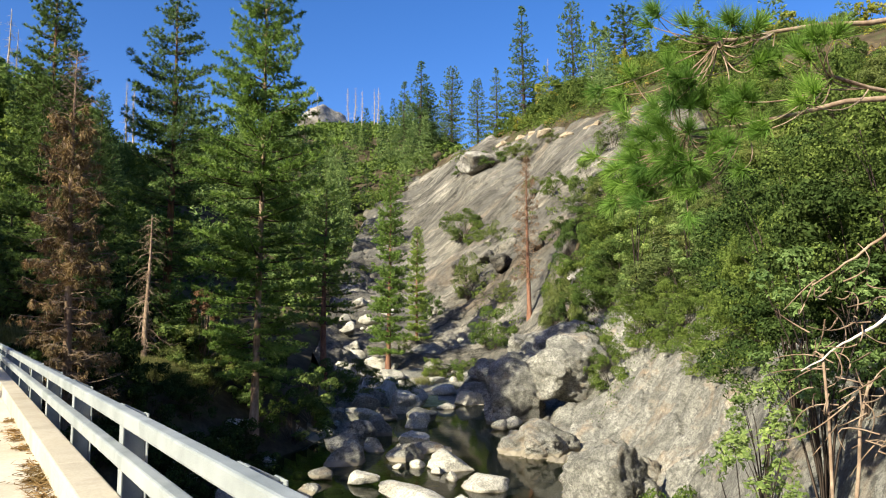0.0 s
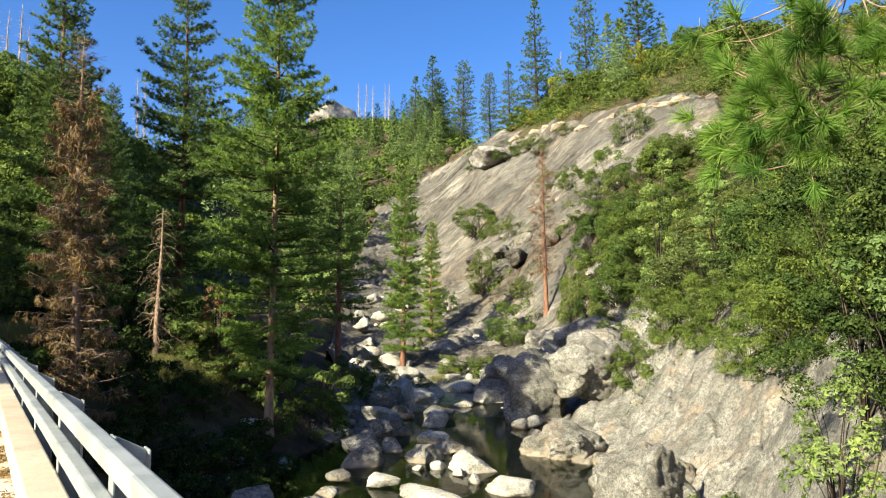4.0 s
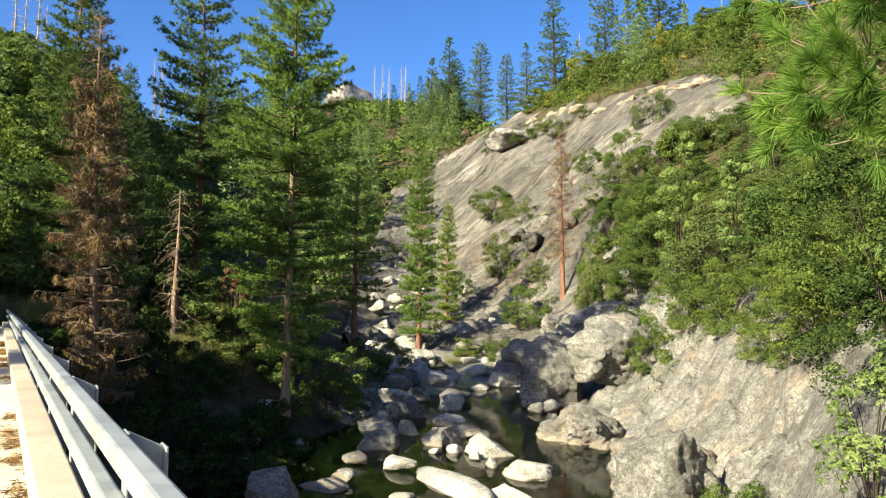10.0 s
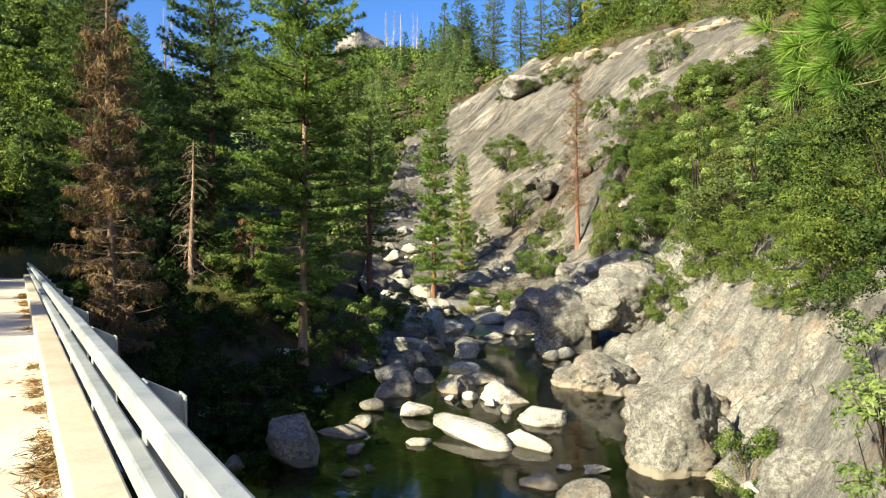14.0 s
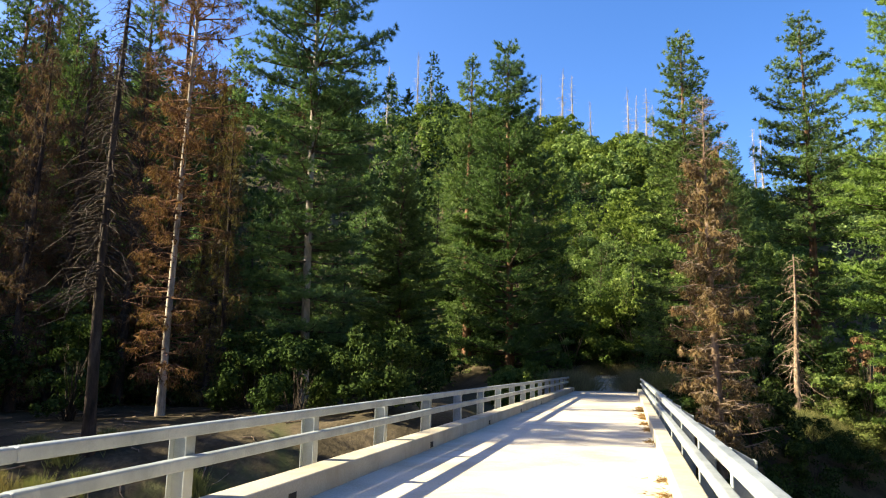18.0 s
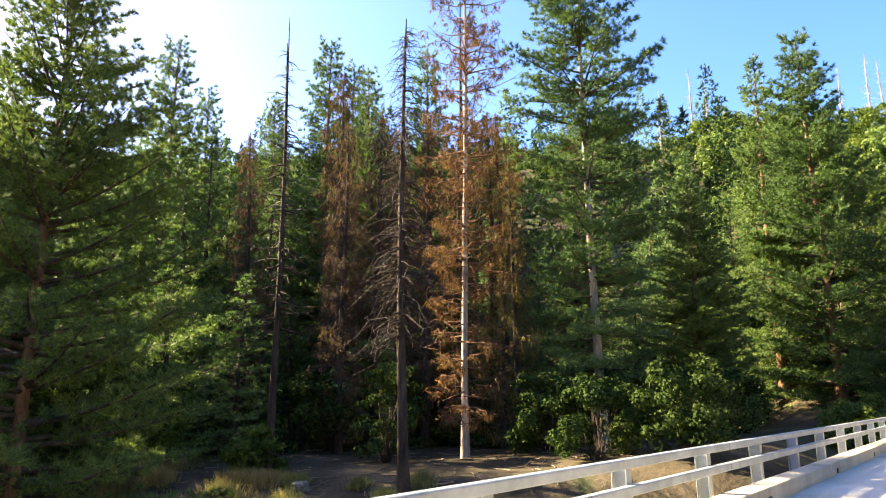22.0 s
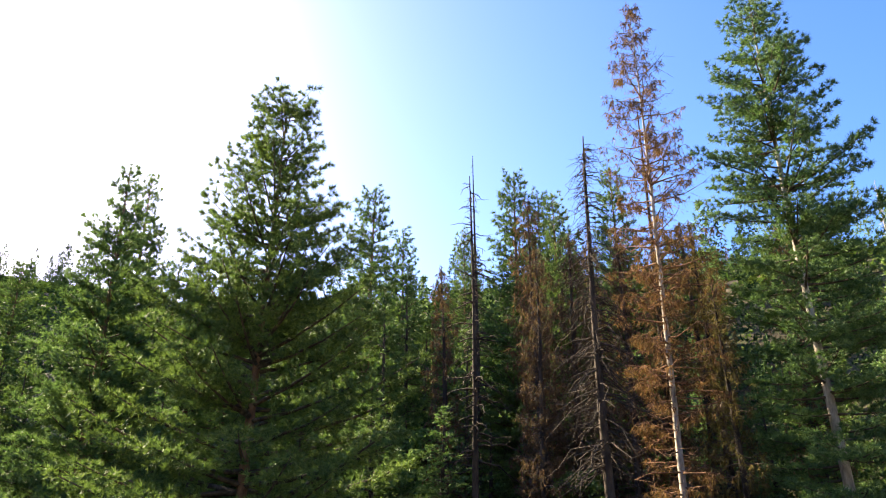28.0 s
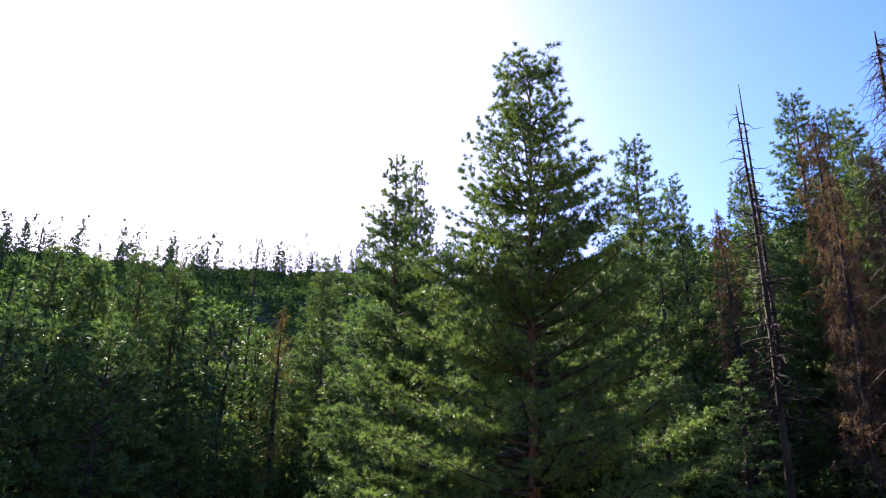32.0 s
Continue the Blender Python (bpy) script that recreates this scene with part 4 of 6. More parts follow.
# ---- rock ----
def boulder(name, x, y, z, sx, sy, sz, seed, mat, level=3, rough=0.3, cuts=7, turn=0.0, label="", category="", tilt=0.0):
    """A weathered block: a ball cut by flat faces, dented and roughened."""
    g = np.random.default_rng(seed)
    bm = bmesh.new()
    bmesh.ops.create_icosphere(bm, subdivisions=level, radius=1.0)
    v = np.array([q.co for q in bm.verts])
    for _ in range(cuts):
        d = unit(g.normal(0, 1, 3) * np.array([1, 1, 0.8]))
        c = g.uniform(0.4, 0.8) if level < 5 else g.uniform(0.55, 0.85)
        over = np.maximum(v @ d - c, 0)
        v -= np.outer(over * 0.95, d)
    dn = unit(v)
    v += dn * (fbm(v * 1.3 + seed, 3, seed) * rough * 0.45)[:, None]
    ridge = 1 - np.abs(fbm(v * np.array([2.2, 2.2, 3.2]) + seed * 3.1, 3, seed + 9))
    v -= dn * (np.clip(ridge - 0.72, 0, 1) * rough * 0.9)[:, None]
    v += dn * (fbm(v * 7.0 + seed, 3, seed + 19) * rough * (0.09 if level < 5 else 0.14))[:, None]
    if level > 4:
        # parting cracks and small ledges
        w = fbm(v * np.array([1.3, 1.3, 2.4]) + seed * 1.7, 2, seed + 29)
        v -= dn * (np.exp(-(w / 0.05) ** 2) * 0.07)[:, None]
        st = v[:, 2] * 5 + fbm(v * 1.6, 2, seed + 39)
        v += dn * np.array([1, 1, 0.2]) * ((st - np.floor(st)) ** 3 * 0.06)[:, None]
    v *= np.array([sx, sy, sz])
    for q, c in zip(bm.verts, v):
        q.co = c
    me = bpy.data.meshes.new(name)
    bm.to_mesh(me)
    bm.free()
    me.materials.append(mat)
    me.shade_smooth()
    ob = new(name, me)
    if label:
        tagged(ob, label, category or "boulder")
    ob.matrix_basis = pose(x, y, z, tilt, 0, turn)
    return ob


BOULDERS = [
    (25.7, 37.6, -8.25, 0.61, 0.49, 0.5, 'p'),
    (17.8, 34.6, -8.34, 0.74, 0.6, 0.2, 'p'),
    (19.4, 26.2, -8.3, 1.0, 0.8, 0.36, 'g'),
    (22.4, 26.4, -8.33, 0.79, 0.63, 0.26, 'p'),
    (19.6, 23.6, -8.13, 1.2, 1.0, 0.9, 'g'),
    (19.8, 22.2, -8.29, 0.41, 0.33, 0.39, 'g'),
    (21.6, 27.3, -8.35, 0.43, 0.35, 0.19, 'p'),
    (21.4, 22.3, -8.36, 0.28, 0.22, 0.18, 'g'),
    (22.6, 21.0, -8.26, 0.66, 0.53, 0.46, 'g'),
    (22.7, 20.1, -8.21, 0.53, 0.43, 0.62, 'g'),
    (20.6, 39.8, -8.04, 0.82, 0.66, 1.12, 'p'),
    (26.5, 44.7, -8.09, 1.39, 1.11, 0.96, 'g'),
    (30.3, 45.8, -8.28, 1.16, 0.93, 0.41, 'g'),
    (30.9, 50.2, -7.99, 1.02, 0.81, 1.31, 'p'),
    (37.6, 60.8, -7.89, 1.78, 1.43, 1.63, 'g'),
    (25.9, 42.0, -8.27, 0.48, 0.38, 0.43, 'p'),
    (24.8, 42.5, -8.26, 0.38, 0.3, 0.44, 'p'),
    (26.0, 39.6, -8.31, 0.51, 0.41, 0.34, 'p'),
    (49.8, 74.2, -7.36, 1.21, 0.97, 1.13, 'p'),
    (49.4, 68.7, -7.9, 1.95, 1.56, 1.58, 'p'),
    (52.5, 79.8, -6.59, 1.11, 0.89, 1.07, 'p'),
    (35.1, 63.0, -7.82, 1.25, 1.0, 1.81, 'g'),
    (36.4, 69.4, -7.24, 1.8, 1.44, 1.69, 'g'),
    (26.2, 52.2, -7.96, 1.34, 1.07, 1.38, 'g'),
    (29.1, 61.2, -7.44, 1.04, 0.83, 1.92, 'g'),
    (47.5, 84.5, -6.29, 2.6, 2.08, 1.25, 'p'),
    (53.6, 89.8, -5.42, 1.41, 1.13, 1.18, 'p'),
    (48.9, 89.2, -5.44, 2.34, 1.88, 1.68, 'p'),
    (56.9, 84.2, -5.51, 2.34, 1.88, 2.28, 'g'),
    (57.2, 78.0, -6.41, 1.49, 1.2, 1.64, 'p'),
    (58.6, 91.1, -4.25, 2.5, 2.0, 4.09, 'g'),
    (41.1, 51.9, -7.99, 0.77, 0.61, 1.31, 'g'),
    (42.2, 51.2, -7.92, 0.77, 0.62, 1.52, 'p'),
    (19.2, 42.5, -8.09, 0.71, 0.57, 1.0, 'g'),
    (11.3, 35.2, -7.6, 2.1, 1.7, 1.7, 'g'),
    (13.7, 47.6, -7.46, 1.5, 1.2, 0.64, 'g'),
    (8.6, 34.5, -8.03, 0.54, 0.44, 1.19, 'g'),
    (15.2, 38.2, -8.3, 1.25, 1.0, 0.35, 'g'),
    (14.4, 34.7, -8.27, 0.58, 0.46, 0.44, 'g'),
    (12.8, 31.6, -8.35, 0.52, 0.42, 0.22, 'g'),
    (13.9, 31.7, -8.33, 0.29, 0.23, 0.27, 'g'),
    (15.0, 24.2, -8.32, 0.88, 0.7, 0.29, 'g'),
    (45.6, 67.2, -8.12, 0.94, 0.75, 0.88, 'p'),
    (26.5, 49.1, -8.02, 0.86, 0.69, 1.22, 'g'),
    (43.7, 76.7, -7.3, 1.19, 0.95, 1.22, 'p'),
    (35.9, 72.3, -5.6, 1.24, 0.99, 1.11, 'p'),
    (50.3, 97.5, -4.46, 1.9, 1.52, 1.55, 'p'),
    (16.8, 39.1, -8.21, 0.65, 0.52, 0.65, 'g'),
    (34.1, 71.4, -7.0, 2.4, 1.9, 1.7, 'p'),
    (40.5, 77.0, -6.9, 2.2, 1.8, 1.6, 'p'),
    (26.6, 52.6, -7.8, 1.9, 1.6, 1.5, 'g'),
    (30.4, 55.3, -7.9, 1.6, 1.3, 1.2, 'g'),
    (31.5, 60.2, -7.7, 2.0, 1.6, 1.6, 'p'),
    (22.4, 45.8, -7.9, 1.5, 1.2, 1.2, 'g'),
    (35.4, 57.1, -8.0, 1.3, 1.1, 1.0, 'p'),
    (39.2, 66.6, -7.6, 2.1, 1.7, 1.5, 'p'),
    (23.4, 48.9, -7.8, 1.3, 1.1, 1.1, 'g'),
    (34.2, 66.2, -7.3, 1.8, 1.4, 1.4, 'g'),
    (44.0, 71.5, -7.5, 1.7, 1.4, 1.2, 'p'),
    (29.6, 46.4, -8.2, 1.5, 1.0, 0.5, 'g'),
]
for k, (x, y, z, a, b, c, kind_) in enumerate(BOULDERS):
    if c > 0.85 * a:
        a, b, c = a * 1.2, b * 1.25, 0.82 * a
    flat = kind_ == "p" and a > 0.9 and y < 46
    if flat:
        a, b, c = a * 1.3, b * 0.85, c * 0.72
    ob = boulder("boulder", x, y, z, a * 1.12, b * 1.12, max(c, 0.3) * 1.05, 100 + k, M_GRANITE_PALE if kind_ == "p" else M_GRANITE, 4 if a > 1.1 else 3, 0.26, 11, -35 + 30 * math.sin(k * 1.7),
                 "smooth pale granite boulder in the river" if kind_ == "p" else "grey granite boulder on the river bed")
    tagged(ob, group="river boulders")
# long flat slabs lying in the pool: half width, half length, half height, turn
for k, (x, y, a, b, c, tn, tl) in enumerate(((20.7, 34.3, 1.3, 3.3, 0.85, 6, 3), (22.4, 31.8, 0.9, 2.3, 0.7, 10, 2), (28.0, 40.9, 1.7, 3.2, 1.05, -4, 2), (26.3, 34.7, 1.35, 1.9, 1.0, 20, 0))):
    tagged(boulder("boulder", x, y, WATER_Z + 0.12, a, b, c, 190 + k, M_GRANITE_PALE, 4, 0.2, 8, tn, "long smooth pale granite slab lying in the river pool", "boulder", tl), group="river boulders")
SCREE = [(34.2, 69.0), (37.4, 70.5), (44.1, 78.5), (39.1, 80.2), (43.9, 84.1), (50.6, 90.7), (49.1, 97.4), (53.6, 99.5), (58.1, 101.1), (51.4, 104.0), (56.8, 107.5), (61.1, 108.3), (58.2, 113.1), (41.2, 73.0), (46.5, 92.5), (53.0, 108.5)]
for k, (x, y) in enumerate(SCREE):
    a = 1.2 + 0.9 * math.sin(k * 2.3) ** 2
    tagged(boulder("boulder", x, y, land_at(x, y) + 0.3 * a, a * 1.25, a, a * 0.85, 260 + k, M_GRANITE_PALE, 4, 0.28, 11, 47 * k, "pale granite block in the dry upper river bed"), group="river boulders")
ROCKS = [(26.4, 25.0, -7.3, 2.8, 2.6, 2.9, 0), (23.6, 14.3, -6.3, 3.7, 3.5, 3.2, 20), (36.8, 41.6, -8.0, 2.8, 2.6, 2.3, 40),
         (31.0, 21.5, -7.2, 3.4, 3.0, 2.4, 30), (45.8, 55.0, -6.3, 3.6, 3.2, 4.6, 15), (50.2, 51.0, -2.9, 4.3, 3.6, 3.8, 60), (35.4, 40.6, -7.9, 1.9, 1.8, 1.8, 0),
         (58.5, 62, -3.0, 6, 5, 4.5, 80), (66.5, 76, -3.5, 6, 5, 4.0, 10), (56, 72, -6.4, 4, 4, 3.6, 45), (30.5, 29.0, -7.8, 3.2, 2.6, 2.4, 12)]
gb = np.random.default_rng(19)
for k, (x, y, z, a, b, c, tn) in enumerate(ROCKS):
    crag = tagged(new("rock_outcrop"), "large lichened granite outcrop broken into blocks on the river bank", "rock")
    crag.matrix_basis = pose(x, y, z - c * 0.5)
    for j in range(3):
        f_ = (1.0, 0.72, 0.6)[j]
        a1 = gb.uniform(0, 6.28)
        off = np.array([math.cos(a1) * a, math.sin(a1) * b, 0]) * (0.62 if j else 0)
        blk = boulder("block", off[0], off[1], c * (0.5 if j == 0 else gb.uniform(0.1, 0.3)), a * f_, b * f_, c * f_, 300 + 7 * k + j, M_GRANITE, 5, 0.26, 12, tn + 40 * j)
        blk.parent = crag

# the rock of the right bank: ledges rising from the water to the brush
bz = np.radians(np.linspace(38, 72, 230))
br_ = np.geomspace(21, 88, 230)
A, Q = np.meshgrid(bz, br_)
bx_, by_ = Q * np.sin(A), Q * np.cos(A)
bd_, bs_, bb_, bh_ = river_at(bx_, by_)
up_ = np.where(bs_ > 0, bd_ - bh_, -9.0)
p3 = np.stack([bx_, by_, np.zeros_like(bx_)], -1).reshape(-1, 3)
m_ = np.minimum(up_ + 1.5, 15.5 - up_) * 0.35 + fbm(p3 / 5.0, 3, 43).reshape(bx_.shape) * 1.1
aslant = (bx_ * 0.5 + by_ * 0.35) / 3.4 + fbm(p3 / 6.0, 3, 44).reshape(bx_.shape) * 1.3
ledge = np.floor(aslant) + smooth01((aslant - np.floor(aslant) - 0.8) * 5)
bump_ = fbm(p3 / 1.6, 4, 45).reshape(bx_.shape)
jx = (bx_ * 0.75 + by_ * 0.66) / 4.2 + fbm(p3 / 7.0, 3, 47).reshape(bx_.shape) * 0.7
jy = (bx_ * -0.66 + by_ * 0.75) / 2.9 + fbm(p3 / 6.0, 3, 48).reshape(bx_.shape) * 0.7
blockz = hash3(np.floor(jx + 0.5).astype(np.int64), np.floor(jy + 0.5).astype(np.int64), 0, 7) * 0.42
jx, jy = jx + 0.5, jy + 0.5
seam = np.maximum(np.exp(-(np.abs(jx - np.round(jx)) / 0.035) ** 2), np.exp(-(np.abs(jy - np.round(jy)) / 0.045) ** 2))
blockz = blockz + ((jx - np.floor(jx)) - 0.5) * 0.5 - seam * 0.4
bz_ = land(bx_, by_) - 0.8 + smooth01(m_ + 0.1) * blockz + smooth01(m_ + 0.4) * (1.5 + (aslant - ledge) * 0.75 + bump_ * 0.3 - 2.2 * smooth01((36 - Q) / 8) + np.abs(fbm(p3 / 0.9, 3, 46).reshape(bx_.shape)) * -0.3)
k_ = np.arange(bx_.size).reshape(bx_.shape)
sf = np.stack([k_[:-1, :-1], k_[:-1, 1:], k_[1:, 1:], k_[1:, :-1]], -1).reshape(-1, 4)
keep = (m_ > -0.6).ravel()[sf].any(1)
tagged(new("rock_bank", raw_mesh("rock_bank", np.stack([bx_, by_, bz_], -1).reshape(-1, 3), sf[keep], M_GRANITE, True)), "ledged pale granite bank rising from the river to the brush", "rock", kind="structure")

# bare granite slope: sheeted slabs laid over the hillside; its upper and lower bounds by bearing, in degrees up
HI_B, HI_UP = [23, 25, 27.7, 31.8, 36.8, 43.8, 47.4, 54, 56, 58], [-5, 2, 8.2, 11.0, 14.0, 15.0, 16.0, 15.8, 13, 5]
LO_B, LO_UP = [23, 41.5, 43.5, 46, 50, 54, 58], [-4, -4, 3, 10.5, 12.4, 13, 16]
az = np.radians(np.linspace(23, 58, 300))
rr = np.linspace(78, 262, 230)
A, Q = np.meshgrid(az, rr)
sx_, sy_ = Q * np.sin(A), Q * np.cos(A)
sz_ = land(sx_, sy_)
eld = np.degrees(np.arctan2(sz_ - 1.6, Q))
azd = np.degrees(A)
hi_ = np.interp(azd, HI_B, HI_UP)
lo_ = np.interp(azd, LO_B, LO_UP)
p3 = np.stack([sx_, sy_, sz_], -1).reshape(-1, 3)
edge = fbm(p3 / 9.0, 4, 40).reshape(sx_.shape)
m_ = np.minimum(hi_ - eld, eld - lo_) * 0.9 + edge * 0.9
lift = -1.2 + 2.8 * smooth01(m_ * 0.8 + 0.5)
# sheets that step down along the slope
ca, sa = math.cos(radians(-40)), math.sin(radians(-40))
along = p3[:, 0] * ca + p3[:, 1] * sa
sheet = fbm(np.stack([along / 30 + p3[:, 2] / 22, p3[:, 2] / 9 - along / 14, np.zeros(len(p3))], -1), 3, 50)
stepz = (np.floor(sheet * 4) / 4 + 0.25 * smooth01((sheet * 4 - np.floor(sheet * 4) - 0.75) * 4)) * 1.7
ax_ = p3 @ np.array(((0.61, 0.643, -0.46), (-0.51, 0.766, 0.39), (0.6, 0.0, 0.8)))
fine_ = fbm(p3 / np.array([5.0, 5.0, 3.0]), 4, 60) * 0.45 - np.exp(-(fbm(ax_ / np.array([34.0, 16.0, 7.0]), 3, 61) / 0.07) ** 2) * 1.1 + fbm(ax_ / np.array([22.0, 9.0, 2.6]), 3, 62) * 0.55 + np.abs(fbm(ax_ / np.array([7.0, 5.0, 1.6]), 3, 63)) * -0.5
sz_ = sz_ + lift + ((stepz + fine_).reshape(sx_.shape)) * smooth01(m_)
nn = sx_.shape
k_ = np.arange(nn[0] * nn[1]).reshape(nn)
sf = np.stack([k_[:-1, :-1], k_[:-1, 1:], k_[1:, 1:], k_[1:, :-1]], -1).reshape(-1, 4)
keep = (smooth01(m_ + 0.9) > 0.01).ravel()[sf].any(1)
slab = tagged(new("granite_slope", raw_mesh("granite_slope", np.stack([sx_, sy_, sz_], -1).reshape(-1, 3), sf[keep], M_SLAB, True)), "steep bare sheeted granite slope streaked grey and tan", "rock", kind="structure")
boulder("granite_dome", 204, 456, 138, 20, 17, 15, 401, M_DOME, 4, 0.16, 5, 20, "pale bare granite dome on the far ridge", "rock")
boulder("rock_outcrop", 121.5, 160.5, 45.4, 9.5, 7, 3.4, 402, M_DOME, 4, 0.2, 6, 20, "grey rounded granite knob on the hillside", "rock")

M_LEDGE = granite_mat("tan_ledge_granite", (0.2, 0.155, 0.105), (0.35, 0.285, 0.2), (0.48, 0.41, 0.31), lichen=0.4, tan=0.3)
# tan broken ledges along the top of the slope: place, half length, turn
for k, (x, y, z, ln, turn) in enumerate(((121.2, 134, 48.3, 5.5, 62), (127.2, 145.2, 51.2, 6.0, 64), (132.5, 156, 53.6, 5.0, 70), (136.8, 171, 55.4, 5.5, 76), (118.5, 123.3, 45.4, 4.5, 66), (112.8, 90.4, 42.4, 4.5, 95), (113.5, 95.7, 43.4, 4.0, 88), (114.4, 101.5, 44.1, 4.0, 84), (116, 111, 44.6, 4.0, 75))):
    boulder("rock_ledge", x, y, z, ln, 2.2, 1.3, 420 + k, M_LEDGE, 4, 0.4, 12, turn, "tan broken rock ledge along the top of the granite slope", "rock", tilt=8)
# blocks parted from the foot of the slope
for k, (x, y, z, ln, turn) in enumerate(((79.9, 104.5, 12.6, 5.0, 40), (82.2, 100.2, 14.2, 3.6, 70), (80.4, 91, 13.8, 4.2, 55), (77.3, 108.5, 10.6, 4.4, 35), (76.5, 96, 10.9, 3.4, 60), (84.5, 108.5, 15.8, 3.8, 50))):
    boulder("rock_block", x, y, z, ln, 3.0, 2.2, 440 + k, M_SLAB, 4, 0.35, 14, turn, "grey cracked block at the foot of the granite slope", "rock", tilt=-12)


# the soil lies deeper under the sheets
gco = np.empty(len(gm.vertices) * 3, np.float32)
gm.vertices.foreach_get("co", gco)
gco = gco.reshape(-1, 3)
ga, gr_ = np.degrees(np.arctan2(gco[:, 0], gco[:, 1])), np.hypot(gco[:, 0], gco[:, 1])
ge = np.degrees(np.arctan2(gco[:, 2] - 1.6, gr_))
gin = np.minimum(np.interp(ga, HI_B, HI_UP) - ge, ge - np.interp(ga, LO_B, LO_UP))
gco[:, 2] -= 3.0 * smooth01(gin * 1.2 - 0.2) * ((ga > 24) & (ga < 57) & (gr_ > 80) & (gr_ < 262))
gm.vertices.foreach_set("co", gco.ravel())
gm.update()


def slab_at(x, y):
    """True where the bare granite slope lies."""
    a_, r_ = np.degrees(np.arctan2(x, y)), np.hypot(x, y)
    e_ = np.degrees(np.arctan2(land(x, y) - 1.6, r_))
    h_ = np.interp(a_, HI_B, HI_UP)
    l_o = np.interp(a_, LO_B, LO_UP)
    return (np.minimum(h_ - e_, e_ - l_o) > -0.2) & (a_ > 23.5) & (a_ < 57.5) & (r_ > 80)


# ---- forest on the slopes ----
g_ = np.random.default_rng(77)
FIR_T = [conifer("fir_tree", 20, 4.2, 0.04, 36, 5, 13, 13, 0.42, 0.09, "fir" if k != 1 else "column", seed=60 + k, needles=M_FIR if k != 2 else M_NEEDLE, gap=0.08, label="green conifer on the forested slope", sides=3, bark=M_BARK_DARK) for k in range(3)]


def far_template(seed, shape):
    """Crown of a distant conifer, 20 m tall, as verts and triangles."""
    t = conifer("far_tree", 20, 3.9, 0.03, 26, 4, 5, 4, 0.8, 0.3, shape, seed=seed, gap=0.1, sides=3)
    return crown_of(t)


def crown_of(t):
    me = [o for o in t.children if o.name.startswith("crown")][0].data
    v = np.empty(len(me.vertices) * 3, np.float32)
    me.vertices.foreach_get("co", v)
    for o in (*t.children, t):
        bpy.data.objects.remove(o)
    return v.reshape(-1, 3)


FAR_T = [far_template(65, "fir"), far_template(66, "column"), far_template(67, "fir")]
FAR_T += [crown_of(broadleaf("far_tree", 8, 4.2, 2400, 0.42, 40, 85 + k, low=0.1, lobe=(0.12, 0.3))) for k in range(4)]
far_sites = tuple([] for _ in FAR_T)
DEAD_T = [snag("dead_tree", 16, 0.21, 130, 1.9, 70 + k, M_BARK_GREY, 0.2, "silvery dead trunk standing on the burnt ridge", lean=0.05 * (k - 0.5)) for k in range(2)]
OAK_T = [broadleaf("oak_tree", 8, 4.2, 12000, 0.15, 54, 80 + k, [M_OAK, M_MAPLE, M_YELLOWING][k], label=["rounded green oak on the slope", "bright green maple on the slope", "yellow-green oak on the slope"][k], low=0.12, lobe=(0.1, 0.25)) for k in range(3)]
first_use = {}


def plant(kinds, x, y, scale, turn, wide=1.0, sink=0.3):
    if isinstance(kinds, np.ndarray):
        k = [i for i in range(len(FAR_T)) if FAR_T[i] is kinds][0]
        c_, s_ = math.cos(radians(turn)), math.sin(radians(turn))
        v = kinds * np.array([scale * wide, scale * wide, scale])
        v = np.stack([v[:, 0] * c_ - v[:, 1] * s_ + x, v[:, 0] * s_ + v[:, 1] * c_ + y, v[:, 2] + land_at(x, y) - sink], -1)
        far_sites[k].append(v)
        return None
    if kinds.name not in first_use:
        first_use[kinds.name] = True
        return stand(kinds, x, y, scale, turn, sink, None, wide)
    return again(kinds, x, y, scale, turn, sink, wide)


def sow(n, b0, b1, r0_, r1_, pick, size, avoid_slab=True):
    for _ in range(n):
        b, r = radians(g_.uniform(b0, b1)), math.sqrt(g_.uniform(r0_ ** 2, r1_ ** 2))
        x, y = r * math.sin(b), r * math.cos(b)
        if 21 < math.degrees(b) < 27.8 and r > 330:
            continue
        if avoid_slab and bool(slab_at(np.array([x]), np.array([y]))[0]):
            continue
        d_, s_, bd_, hf_ = river_at(np.array([x]), np.array([y]))
        if d_[0] < hf_[0] + 4 and r < 140:
            continue
        k = pick[int(g_.integers(len(pick)))]
        if r > 88 and any(k is o for o in FIR_T):
            k = FAR_T[[k is o for o in FIR_T].index(True)]
        if r > 105 and any(k is o for o in OAK_T):
            k = FAR_T[3 + [k is o for o in OAK_T].index(True)]
        plant(k, x, y, size * g_.uniform(0.6, 1.3), g_.uniform(0, 360), g_.uniform(0.85, 1.2))


sow(230, 13, 37, 130, 450, [FAR_T[2], FAR_T[2], FAR_T[1], FAR_T[2]], 0.85)
sow(46, 11, 31, 105, 240, [OAK_T[0], OAK_T[1], FAR_T[2], FAR_T[0]], 0.9)
sow(105, -16, 13, 62, 185, [OAK_T[0], OAK_T[1], OAK_T[0], OAK_T[1]], 0.95)
sow(24, -20, 12, 62, 130, [FIR_T[0], FIR_T[1]], 0.6)
sow(115, -64, -14, 58, 135, [FIR_T[0], FIR_T[1], FIR_T[0], FIR_T[2]], 1.0)
sow(110, -62, -14, 120, 230, [FAR_T[0], FAR_T[2], OAK_T[0], FAR_T[1]], 0.9)
sow(115, -135, -60, 58, 130, [FIR_T[0], FIR_T[1], FIR_T[0]], 0.9)
